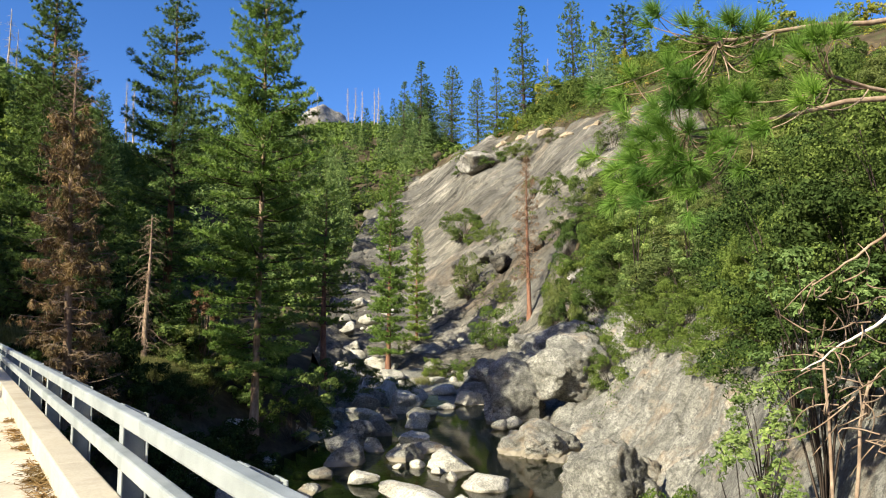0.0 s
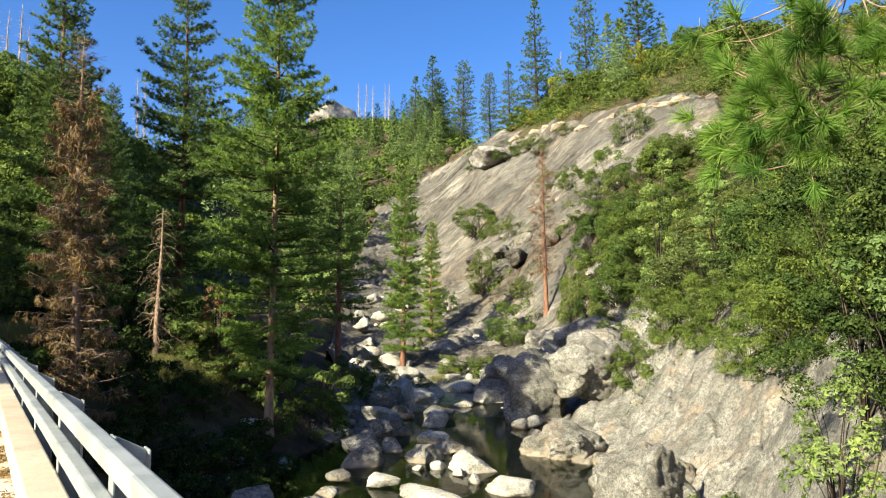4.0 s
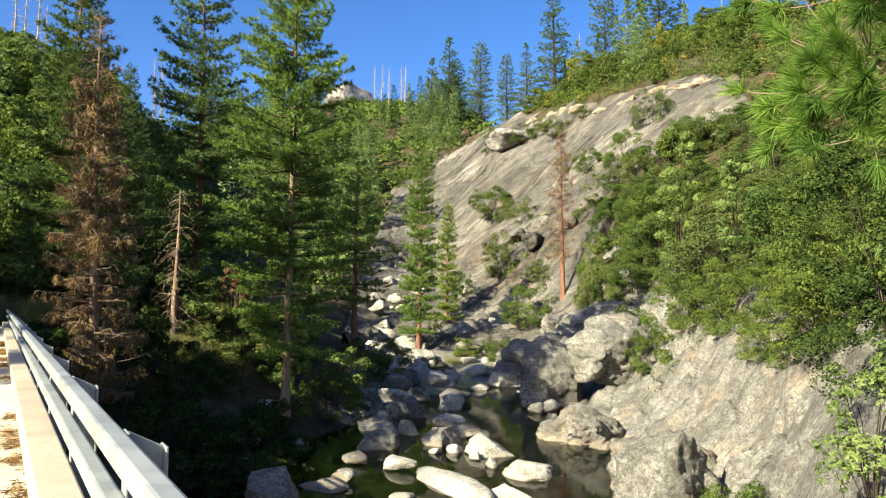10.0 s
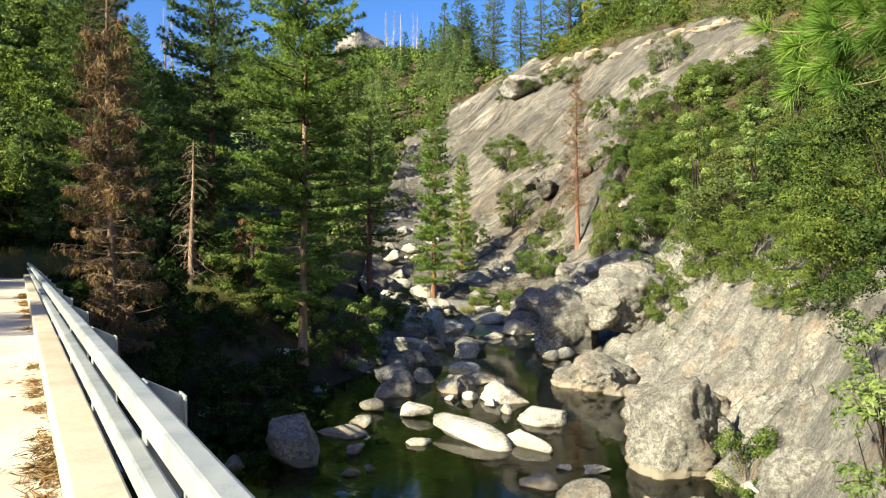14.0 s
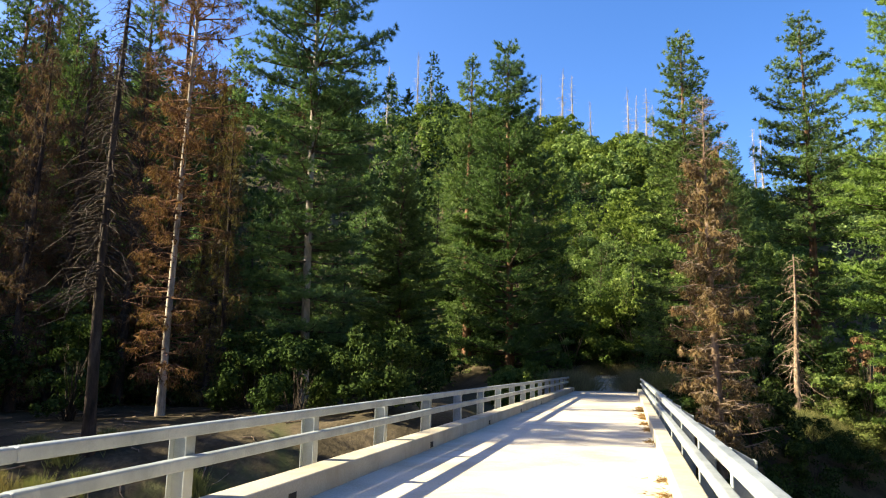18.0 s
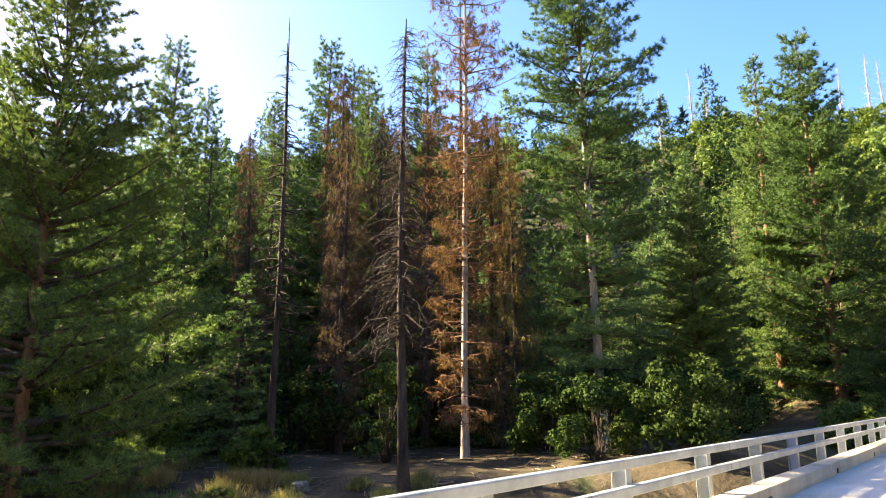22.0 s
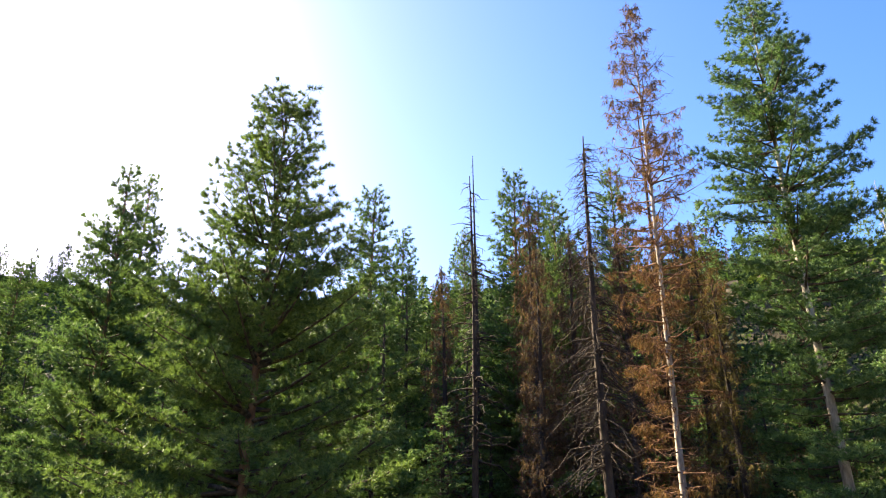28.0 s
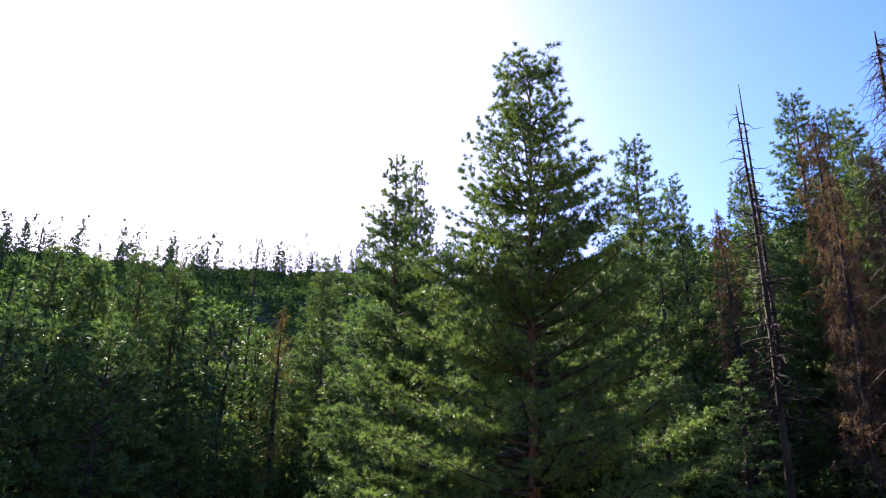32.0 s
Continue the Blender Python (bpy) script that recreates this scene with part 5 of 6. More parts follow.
sow(190, -135, -60, 110, 350, [FAR_T[0], FAR_T[1], FAR_T[0]], 0.9)
sow(110, -115, -80, 300, 355, [FAR_T[0], FAR_T[1]], 0.75)
sow(120, 38, 68, 120, 236, [FAR_T[6], FAR_T[6], FAR_T[3]], 0.65)
sow(70, 36, 66, 175, 236, [FAR_T[6], FAR_T[3], FAR_T[5], FAR_T[2]], 0.9)
for x, y, sc in ((0.5, 77, 1.2), (3.5, 84, 1.4), (6.5, 74, 1.1), (-3, 86, 1.3), (2, 93, 1.4), (8.5, 80, 1.3), (5.5, 90, 1.5), (-7, 90, 1.4)):
    plant(OAK_T[1] if sc != 1.4 else OAK_T[0], x, y, sc, x * 50)
for b, r, s in ((-50, 47, 0.55), (-55, 52, 0.7), (-60, 46, 0.5), (-64, 54, 0.75), (-67, 44, 0.45), (-71, 58, 0.7), (-76, 47, 0.5), (-79, 60, 0.75), (-84, 50, 0.55), (-87, 62, 0.7), (-91, 52, 0.55), (-95, 47, 0.55), (-99, 54, 0.7), (-103, 48, 0.6), (-107, 56, 0.8), (-112, 48, 0.7), (-118, 52, 0.8), (-58, 60, 0.8), (-82, 44, 0.35), (-47, 56, 0.6), (-41, 58, 0.6), (-36, 55, 0.55), (-30, 56, 0.6), (-25, 58, 0.65)):
    plant(FIR_T[int(g_.integers(3))], r * math.sin(radians(b)), r * math.cos(radians(b)), s, r * 31, 1.5)
for _ in range(46):
    b, r = radians(g_.uniform(-137, -84)), g_.uniform(36, 74)
    x, y = r * math.sin(b), r * math.cos(b)
    zt_ = 1.6 + r * math.tan(radians(g_.uniform(5, 14)))
    plant(FIR_T[int(g_.integers(2))], x, y, max(tall(x, y, zt_) / 20, 0.3), g_.uniform(0, 360), 1.25)
# the row of firs against the far ridge downstream: bearing, distance, degrees up to the top, width
for b, r, up, wd in ((-103.3, 62, 15.8, 1.0), (-100.4, 57, 16.6, 0.95), (-97.7, 60, 16.0, 1.0), (-92.4, 66, 15.2, 1.1), (-105.9, 70, 14.5, 1.1), (-110.5, 60, 13.5, 1.2), (-95.0, 54, 12.0, 1.2), (-113, 66, 14.5, 1.2), (-108, 50, 11.0, 1.3), (-101.8, 48, 10.0, 1.3), (-98.6, 74, 14.0, 1.2), (-89.5, 60, 14.0, 1.2), (-116, 56, 13.0, 1.2), (-104.5, 84, 13.5, 1.2)):
    x, y = r * math.sin(radians(b)), r * math.cos(radians(b))
    plant(FIR_T[int(g_.integers(3))], x, y, tall(x, y, 1.6 + r * math.tan(radians(up))) / 20, r * 71, wd)
sow(24, 70, 175, 30, 104, [OAK_T[0], OAK_T[2], FIR_T[0], FIR_T[1]], 0.9)
sow(20, -178, -125, 40, 150, [OAK_T[0], FIR_T[0], FIR_T[1]], 0.9)
# kinds 0 and 1 take the shade-darkened needles, kind 2 the plain ones
for k, mat_ in ((0, M_NEEDLE_SHADED), (1, M_NEEDLE_SHADED), (2, M_NEEDLE), (3, M_OAK), (4, M_MAPLE), (5, M_YELLOWING), (6, M_OAK_DARK)):
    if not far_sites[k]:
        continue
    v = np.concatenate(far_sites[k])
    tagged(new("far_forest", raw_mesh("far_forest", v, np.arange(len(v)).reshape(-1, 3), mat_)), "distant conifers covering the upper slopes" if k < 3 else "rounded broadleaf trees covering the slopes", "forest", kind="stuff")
RIDGE = [(147.7, 172.4, 103.9, 0.85), (191, 193.6, 124, 0.7), (196.5, 187.9, 115.2, 0.6), (199.9, 176.7, 118.5, 1.3), (149.8, 239.2, 106.1, 1.0), (160.6, 232, 103.7, 0.95), (149.7, 251, 101.2, 0.8), (151.1, 201.8, 88.3, 0.9), (153.4, 193.8, 90.5, 0.9), (154, 240, 98, 1.0)]
for k, (x, y, zt, wd) in enumerate(RIDGE):
    sc = max(tall(x, y, zt) / 20.0, 0.4)
    plant(FIR_T[k % 2], x, y, sc, 50 * k, wd * 1.25)
SNAGS = [(186.7, 378.8, 143.9), (193.7, 375.3, 139.9), (201.8, 370.9, 142), (182, 414.1, 149.4), (176.6, 125.5, 87.4), (3.1, 192.4, 73.6), (33.4, 199.7, 64.8), (200.3, 371.7, 140.8), (189.8, 377.3, 142.6), (156.9, 170.9, 88), (163.6, 157.2, 86), (173.6, 129.6, 88.6),
         (-54.4, 179.9, 85.6), (-50.8, 181, 82.2), (-22.4, 191.8, 81.6), (-16.3, 192.4, 83), (-13.2, 192.6, 80.5), (1, 203.1, 83.7), (5.4, 203, 79.4), (8, 202.9, 74.2), (38.1, 214.7, 69.4), (-57, 163.3, 74.8), (-8.9, 192.9, 72.9)]
for k, (x, y, zt) in enumerate(SNAGS):
    sc = min(max(tall(x, y, zt) / 16.0, 0.3), 1.6)
    plant(DEAD_T[k % 2], x, y, sc, 70 * k)

# ---- brush on the right bank's hillside ----
BUSH_T = [broadleaf("oak_bush", 5.0, 3.2, 10500, 0.115, 34, 90 + k, [M_OAK, M_OAK_DARK, M_OLIVE][k], label=["green scrub oak on the rocky bank", "dark live oak on the rocky bank", "olive-green scrub oak on the slope"][k], category="shrub", low=0.08, bark=M_BARK_DARK, lobe=(0.11, 0.27)) for k in range(3)]
# near-black leaves stand in for deep shade under the pines
SHADE_T = [broadleaf("oak_bush", 5.0, 3.2, 4200, 0.2, 28, 93 + k, M_SHADE_LEAF, label="brush under the pines, shade put into its dark leaf colour", category="shrub", low=0.06, bark=M_BARK_DARK) for k in range(2)]
NEAR_T = [broadleaf("oak_bush", 6.0, 3.8, 17000, 0.1, 44, 96 + k, [M_OAK, M_OAK_DARK][k], label=["leafy green scrub oak over the boulders", "dark live oak over the boulders"][k], category="shrub", low=0.05, bark=M_BARK_DARK, lobe=(0.09, 0.24)) for k in range(2)]
for _ in range(150):
    b, r = radians(g_.uniform(46.5, 72)), math.sqrt(g_.uniform(41 ** 2, 125 ** 2))
    if r < np.interp(math.degrees(b), [46, 50, 54, 58, 62], [82, 70, 58, 46, 40]):
        continue
    x, y = r * math.sin(b), r * math.cos(b)
    if bool(slab_at(np.array([x]), np.array([y]))[0]):
        continue
    plant(BUSH_T[int(g_.integers(3))], x, y, g_.uniform(0.75, 1.5), g_.uniform(0, 360), g_.uniform(0.9, 1.2))
for b, r, s in ((57.5, 43, 1.0), (61, 38, 1.1), (65, 34, 1.3), (56.5, 54, 0.9), (58.5, 50, 1.2), (70, 28, 1.3), (66, 27, 1.0), (60, 44, 1.2), (63, 31, 0.8), (54.8, 49, 0.7), (56, 45, 0.8), (58.5, 40, 0.8), (60.5, 36.5, 0.8), (62.5, 33, 0.7), (49.5, 71, 0.9), (50.8, 67, 1.0), (52.2, 63, 1.0), (53.2, 58, 0.9)):
    plant(NEAR_T[1 if r < 34 else 0], r * math.sin(radians(b)), r * math.cos(radians(b)), s, r * 40)
# clumps in the cracks and at the foot of the granite slope: place, half width, height
for x, y, w_, hh in ((95.2, 133.2, 6.8, 7.7), (120.5, 154.4, 5, 5), (92.2, 89.5, 4.3, 8.2), (65.5, 100.8, 2.3, 5.1), (64.5, 82.7, 4.1, 6.9), (116.6, 136.5, 4.3, 5), (83, 106.1, 3.2, 5.3), (72.1, 99.5, 3.4, 7.7), (67.2, 72.2, 2.6, 7.0), (75.4, 77, 3.0, 7.4), (81.4, 81, 3.6, 5.4), (102.7, 93.8, 4.2, 7.8),
                    (63.5, 67, 3.0, 7.6), (71.6, 88.9, 2.4, 3.6), (54.2, 91.1, 1.3, 3.0), (55.9, 80.2, 1.9, 3.0), (43.4, 74, 3, 3), (86, 84, 4, 6), (93, 100, 3, 5), (99, 112, 3, 4), (70, 74, 3, 6), (79, 84, 3.2, 5), (121.5, 146, 3.6, 3.6), (124.5, 174, 4.2, 3.6), (117.5, 127, 2.6, 3.0), (88, 118, 3.6, 4.2)):
    o = plant(BUSH_T[int(g_.integers(3))], x, y, hh / 5.0, x * 31, (w_ / 3.2) / (hh / 5.0), 0.4)
    o.location.z += 0.8 if bool(slab_at(np.array([x]), np.array([y]))[0]) else 0.0
# olive bushes in the sun behind the river pines
for x, y, s in ((15.0, 57.0, 0.85), (16.8, 58.5, 0.7), (19.8, 58.5, 0.55)):
    plant(BUSH_T[2], x, y, s, x * 50, 1.15)
# dark bushes, mostly added to put the left bank's deep shade into colour
for x, y, s in ((12, 38, 0.5), (14, 43, 0.5), (9.5, 41, 0.55), (16, 46, 0.45), (8, 46, 0.55), (17.5, 48, 0.4), (7, 37.5, 0.5), (11.5, 46, 0.45), (6, 42, 0.6), (10, 36, 0.4), (13, 50.5, 0.5), (16.5, 50, 0.5), (10.5, 51, 0.5), (14.5, 47.5, 0.5), (8.3, 50, 0.6), (15.5, 43, 0.4), (9, 44, 0.6), (11, 43.5, 0.6), (7, 48, 0.6), (13, 45.5, 0.55), (10, 48, 0.6), (12, 41, 0.5), (15, 48.5, 0.5), (12.5, 52.5, 0.4), (0.5, 75, 0.6), (-4, 77, 0.6), (3.5, 73, 0.6), (-8, 75, 0.7), (-1.5, 80, 0.7), (2, 79, 0.7), (-6, 82, 0.8)):
    plant(SHADE_T[int(g_.integers(2))], x, y, s, x * 50)
# under the trees of the left bank and along the river
for b, r, s in ((8, 47, 0.8), (14, 66, 0.9), (17, 66, 1.0), (22, 58, 0.9), (20, 66, 1.1), (25, 72, 0.9), (27, 78, 0.9), (12, 62, 1.2), (10, 72, 1.3), (5, 73, 1.4), (0, 79, 1.5), (-4, 80, 1.5), (-12, 70, 1.3), (-7, 74, 1.3), (5, 62, 0.8),
                (-16, 50, 1.0), (-22, 48, 1.0), (-27, 47, 0.9), (-20, 40, 0.7), (-30, 52, 1.1), (-38, 52, 1.0), (-46, 50, 1.2), (-52, 52, 1.1), (-58, 48, 1.2), (-63, 42, 1.0), (-68, 38, 1.1), (-74, 50, 1.3), (-80, 52, 1.2), (-88, 55, 1.3), (-96, 56, 1.4), (-104, 55, 1.3),
                (46, 74, 1.1), (45.5, 82, 1.1), (46, 92, 1.2), (45, 100, 1.2), (46.5, 110, 1.2), (47, 120, 1.2), (44.5, 88, 1.0), (44, 96, 0.9), (33, 98, 0.6), (36, 96, 0.7), (38, 92, 0.5), (39.5, 90, 0.7), (43, 84, 0.6), (45, 78, 0.9), (47, 68, 0.9)):
    plant(SHADE_T[int(g_.integers(2))] if b < 13 else BUSH_T[int(g_.integers(3))], r * math.sin(radians(b)), r * math.cos(radians(b)), s, r * 37 + b)
for t_ in (*FIR_T, *DEAD_T, *OAK_T, *BUSH_T, *SHADE_T, *NEAR_T):
    if t_.name not in first_use:
        for o in (*t_.children, t_):
            bpy.data.objects.remove(o)

# ---- brush and grass that nobody could count ----
def brush(name, n, b0, b1, r0_, r1_, mat, label, size=(0.9, 2.2), leaf=0.5, per=22, seed=5, on_slab=False, bias=1.0, cover=-0.75):
    """Low brush over a sector of the slopes, as one sheet of leaf clumps."""
    g = np.random.default_rng(seed)
    b = np.radians(g.uniform(b0, b1, n))
    r = np.sqrt(g.uniform(r0_ ** 2, r1_ ** 2, n)) if bias == 1 else r0_ + (r1_ - r0_) * g.uniform(0, 1, n) ** bias
    x, y = r * np.sin(b), r * np.cos(b)
    d, sd, bd, hf = river_at(x, y)
    ok = ((d > hf + 5) | (r > 150)) & (slab_at(x, y) == on_slab) & (np.hypot(x + 38, y - 36) > 12) & ((np.abs(x + 1.65) > 5) | (r > 75))
    patchy = vnoise(np.stack([x / 14, y / 14, np.zeros_like(x)], -1), seed)
    ok &= patchy > (0.25 if on_slab else cover)
    x, y, r = x[ok], y[ok], r[ok]
    z = land(x, y) + (1.2 if on_slab else 0.0)
    s = g.uniform(*size, len(x)) * (0.7 + r / 260)
    dv = unit(g.normal(0, 1, (len(x) * per, 3)) * np.array([1, 1, 0.8]) + np.array([0, 0, 0.5]))
    c = np.repeat(np.stack([x, y, z], -1), per, 0) + dv * np.repeat(s, per)[:, None] * g.uniform(0.5, 1.0, (len(x) * per, 1)) * np.array([1, 1, 0.85])
    v, f4 = leaf_tris(g, c, dv, leaf)
    scale_ = np.repeat(np.repeat(0.7 + r / 150, per), 3)[:, None]
    mid = np.repeat(c, 3, 0)
    return tagged(new(name, raw_mesh(name, mid + (v - mid) * scale_, f4, mat)), label, "brush", kind="stuff")


brush("chaparral", 3600, 12, 38, 110, 460, M_OAK, "green brush covering the head of the valley", seed=5, cover=-1.0)
brush("chaparral", 2600, -16, 13, 60, 215, M_OAK, "green brush on the hill beyond the bridge", seed=6, leaf=0.28, per=40)
brush("chaparral", 1500, -16, 13, 66, 215, M_MAPLE, "bright green brush on the hill beyond the bridge", seed=16, leaf=0.28, per=40)
# leaf colour darkened to carry the shade of the forest floor
brush("chaparral", 3600, -125, -16, 52, 130, M_SHADE_LEAF, "brush under the forest, shade put into its leaf colour", seed=7, size=(1.0, 2.4), leaf=0.34, per=36)
brush("chaparral", 2600, -125, -16, 130, 250, M_OAK_DARK, "brush on the slopes behind the forest", seed=18, size=(1.2, 2.8), leaf=0.5)
# dark oak leaves here put the backlit ridge's shade into the colour
brush("chaparral", 2600, -118, -80, 200, 360, M_OAK_DARK, "brush and scrub on the far ridge", seed=17)
brush("chaparral", 3600, 42, 75, 60, 225, M_OAK_DARK, "olive brush on the rocky hillside", seed=8, leaf=0.15, per=80, cover=-0.2)
brush("chaparral", 160, 36, 75, 120, 225, M_YELLOWING, "dry yellowish brush on the rocky hillside", seed=9, leaf=0.2, per=60)
brush("chaparral", 2200, 27, 60, 140, 245, M_OAK, "green brush along the top of the granite slope", seed=19, size=(1.2, 3.2), leaf=0.2, per=80, cover=-0.15)
brush("chaparral", 420, 33, 66, 130, 240, M_FADING, "browned dry brush along the top of the granite slope", seed=20, leaf=0.2, per=50, cover=-0.4)
brush("chaparral", 700, 27, 55, 100, 240, M_OAK, "scattered shrubs in cracks of the granite slope", seed=10, leaf=0.2, on_slab=True, per=60)
brush("chaparral", 1500, 70, 178, 25, 200, M_OAK, "brush on the slope behind the bridge", seed=12)
brush("chaparral", 1500, -178, -125, 30, 200, M_OAK_DARK, "brush behind the bridge", seed=13)


def grass(name, spots, mat, label, h=0.8, per=70, seed=1, spread=0.9):
    """Clumps of grass blades on the ground."""
    g = np.random.default_rng(seed)
    vs = []
    for x, y, s in spots:
        px, py = x + g.normal(0, spread * s * 0.6, per), y + g.normal(0, spread * s * 0.6, per)
        z = land(px, py)
        c = np.stack([px, py, z - 0.03], -1)
        d = unit(np.stack([(px - x) * 0.5 + g.normal(0, 0.25, per), (py - y) * 0.5 + g.normal(0, 0.25, per), np.ones(per)], -1))
        v, _ = blades(g, c, d, h * s, 0.018 * s + 0.008, 5, 0.26)
        vs.append(v)
    v = np.concatenate(vs)
    return tagged(new(name, raw_mesh(name, v, np.arange(len(v)).reshape(-1, 3), mat)), label, "grass", kind="stuff")


gg = np.random.default_rng(41)
grass("grass", [(-27.0 + gg.normal(0, 3.8), 22.5 + gg.normal(0, 2.0), gg.uniform(0.8, 1.6)) for _ in range(40)], M_GRASS, "dry tan bunchgrass below the bridge", 0.62, 150, 42, 0.36)
grass("grass", [(-20.5 + gg.normal(0, 3.6), 24.6 + gg.normal(0, 2.0), gg.uniform(0.8, 1.5)) for _ in range(44)], M_GREENGRASS, "green and tan sedge bunches below the bridge", 0.6, 140, 43, 0.36)
grass("grass", [q for q in ((13.8 + gg.normal(0, 3.4), 56.2 + gg.normal(0, 1.6), gg.uniform(0.8, 1.4)) for _ in range(150)) if land_at(q[0], q[1]) > -3.0], M_GREENGRASS, "sunlit yellow-green grass on the river bank", 0.8, 110, 44)
grass("grass", [(x + gg.normal(0, 0.4), y + gg.normal(0, 0.8), gg.uniform(0.7, 1.3)) for x, y in ((-4.7, 57.3), (-4.9, 58.8), (-4.5, 60), (-5.6, 57), (1.4, 58), (0.9, 59.5), (1.7, 57.2), (0.9, 61.5), (-6.0, 59.0), (-4.6, 62.5), (0.8, 64), (-3.6, 72), (-1.8, 73), (0, 72.5)) for _ in range(5)], M_GRASS, "tall dry grass at the end of the bridge", 1.35, 110, 45)
grass("grass", [(2.6 + gg.normal(0, 0.5), 57.6 + gg.normal(0, 0.5), gg.uniform(1.0, 1.5)) for _ in range(9)], M_GREENGRASS, "green weeds at the end of the rail", 1.5, 110, 48)
grass("grass", [(1.75 + gg.normal(0, 0.2), y + gg.normal(0, 0.8), gg.uniform(1.0, 1.5)) for y in (47, 49, 51) for _ in range(2)], M_GREENGRASS, "green grass and weeds pressing on the rail", 1.3, 90, 47)
grass("grass", [(28.8, 27.8, 0.8), (33.5, 33, 0.7), (31, 24, 0.7), (52, 76, 1.0), (50.5, 80, 1.2), (54, 82, 1.0), (46, 86, 1.0)], M_GREENGRASS, "green grass tufts in cracks of the rock", 0.8, 120, 46)

# ---- fallen needles along the kerb ----
gl_ = np.random.default_rng(51)
lx, ly = [], []
for _ in range(30):
    cy, w_ = gl_.uniform(-2, 36), gl_.uniform(0.2, 1.0)
    k = int(170 * w_)
    ly.append(gl_.normal(cy, w_ * 0.6, k))
    lx.append(0.59 - np.abs(gl_.normal(0, 0.1 * (0.5 + w_), k)))
lx, ly = np.concatenate(lx), np.concatenate(ly)
cl = np.stack([lx, ly, GRADE * ly + 0.006 + gl_.uniform(0, 0.02, len(lx))], -1)
dl = unit(np.stack([gl_.normal(0, 1, len(lx)), gl_.normal(0, 1, len(lx)), gl_.normal(0, 0.08, len(lx))], -1))
v, f3 = blades(gl_, cl, dl, 0.14, 0.012, 2, 0.25)
v[:, 2] = np.maximum(v[:, 2], GRADE * v[:, 1] + 0.004)
tagged(new("needle_litter", raw_mesh("needle_litter", v, f3, M_LITTER)), "drifts of fallen brown pine needles along the kerb", "leaf litter", kind="stuff")

# ---- dirt road beyond the bridge ----
rv, rf = [], []
ys = np.linspace(56.45, 76, 40)
for k, y in enumerate(ys):
    w_ = 2.6 + 0.25 * math.sin(k)
    c_ = -1.6 - 0.004 * (y - 56) ** 2
    for x in np.linspace(c_ - w_, c_ + w_, 9):
        rv.append((x, y, land_at(x, y) + 0.14))
for k in range(39):
    for i in range(8):
        rf.append((k * 9 + i, k * 9 + i + 1, k * 9 + i + 10, k * 9 + i + 9))
M_ROAD = surface("dirt_road", (0.34, 0.27, 0.19), (0.46, 0.38, 0.28), (0.56, 0.48, 0.37), 0.7, 18, 0.95, 0.4, 0.02)
tagged(new("road", raw_mesh("road", np.array(rv), np.array(rf), M_ROAD, True)), "pale dirt and gravel road leaving the bridge", "road", kind="structure")

# ---- things close by on the right bank ----
g8 = np.random.default_rng(61)
TUFTS = [(7.68, 7.34, 3.87), (7.8, 7.05, 4.17), (7.84, 6.89, 3.64), (7.93, 6.63, 4.52), (7.98, 6.41, 3.5), (8.01, 6.32, 3.89), (8.06, 6.08, 3.69), (8.09, 5.98, 4.63), (8.11, 5.83, 4.13), (8.16, 5.59, 4.39), (8.18, 5.43, 4.66), (8.19, 5.3, 4.1), (8.22, 5.11, 5.03), (8.0, 6.44, 5.49), (7.94, 6.67, 6.15),
         (8.1, 6.02, 5.79), (8.18, 5.55, 5.72), (8.23, 5.17, 5.51), (8.25, 4.74, 5.07), (8.24, 4.62, 4.52), (8.25, 4.38, 5.09)]
TUFTS += [(7.86, 7.36, 5.10), (7.86, 7.23, 4.71), (7.83, 7.41, 3.73), (7.84, 7.07, 3.53), (7.84, 6.79, 3.73), (7.85, 7.12, 3.94), (7.84, 6.65, 4.08), (7.83, 6.38, 4.19), (7.82, 6.18, 4.68), (7.78, 6.01, 4.25), (7.85, 6.57, 4.44), (7.86, 6.90, 4.34), (7.80, 6.28, 3.67), (7.77, 6.01, 3.72), (7.84, 6.36, 4.75), (7.80, 5.98, 4.84)]
near_pine = tagged(new("pine_tree"), "long-needled pine reaching drooping limbs over the bank", "tree")
h_ = 13 - land_at(14.0, 3.0)
tm, tp = trunk_mesh(g8, "trunk", h_, 0.32, M_BARK, 0, 0.1)
o_ = child("trunk", tm, near_pine)
near_pine.matrix_basis = pose(14.0, 3.0, land_at(14.0, 3.0) - 0.1)
inv = near_pine.matrix_basis.inverted()
limbs_ = [((14.0, 3.0, 6.4), (11.5, 4.6, 6.3), (8.6, 6.0, 5.6)), ((14.0, 3.0, 5.2), (11.2, 4.9, 5.1), (8.4, 6.4, 4.3)), ((14.0, 3.0, 4.3), (11.4, 4.0, 4.8), (9.0, 4.6, 4.7))]
P, Rr, nodes = [], [], []
for L_ in limbs_:
    a, b, c = (np.array(q) for q in L_)
    s = np.linspace(0, 1, 9)[:, None]
    line = (1 - s) ** 2 * a + 2 * s * (1 - s) * b + s ** 2 * c + g8.normal(0, 0.05, (9, 3)) * s
    P.append(line)
    Rr.append(np.linspace(0.07, 0.022, 9))
    nodes.append(line[3:])
nodes = np.concatenate(nodes)
cs = []
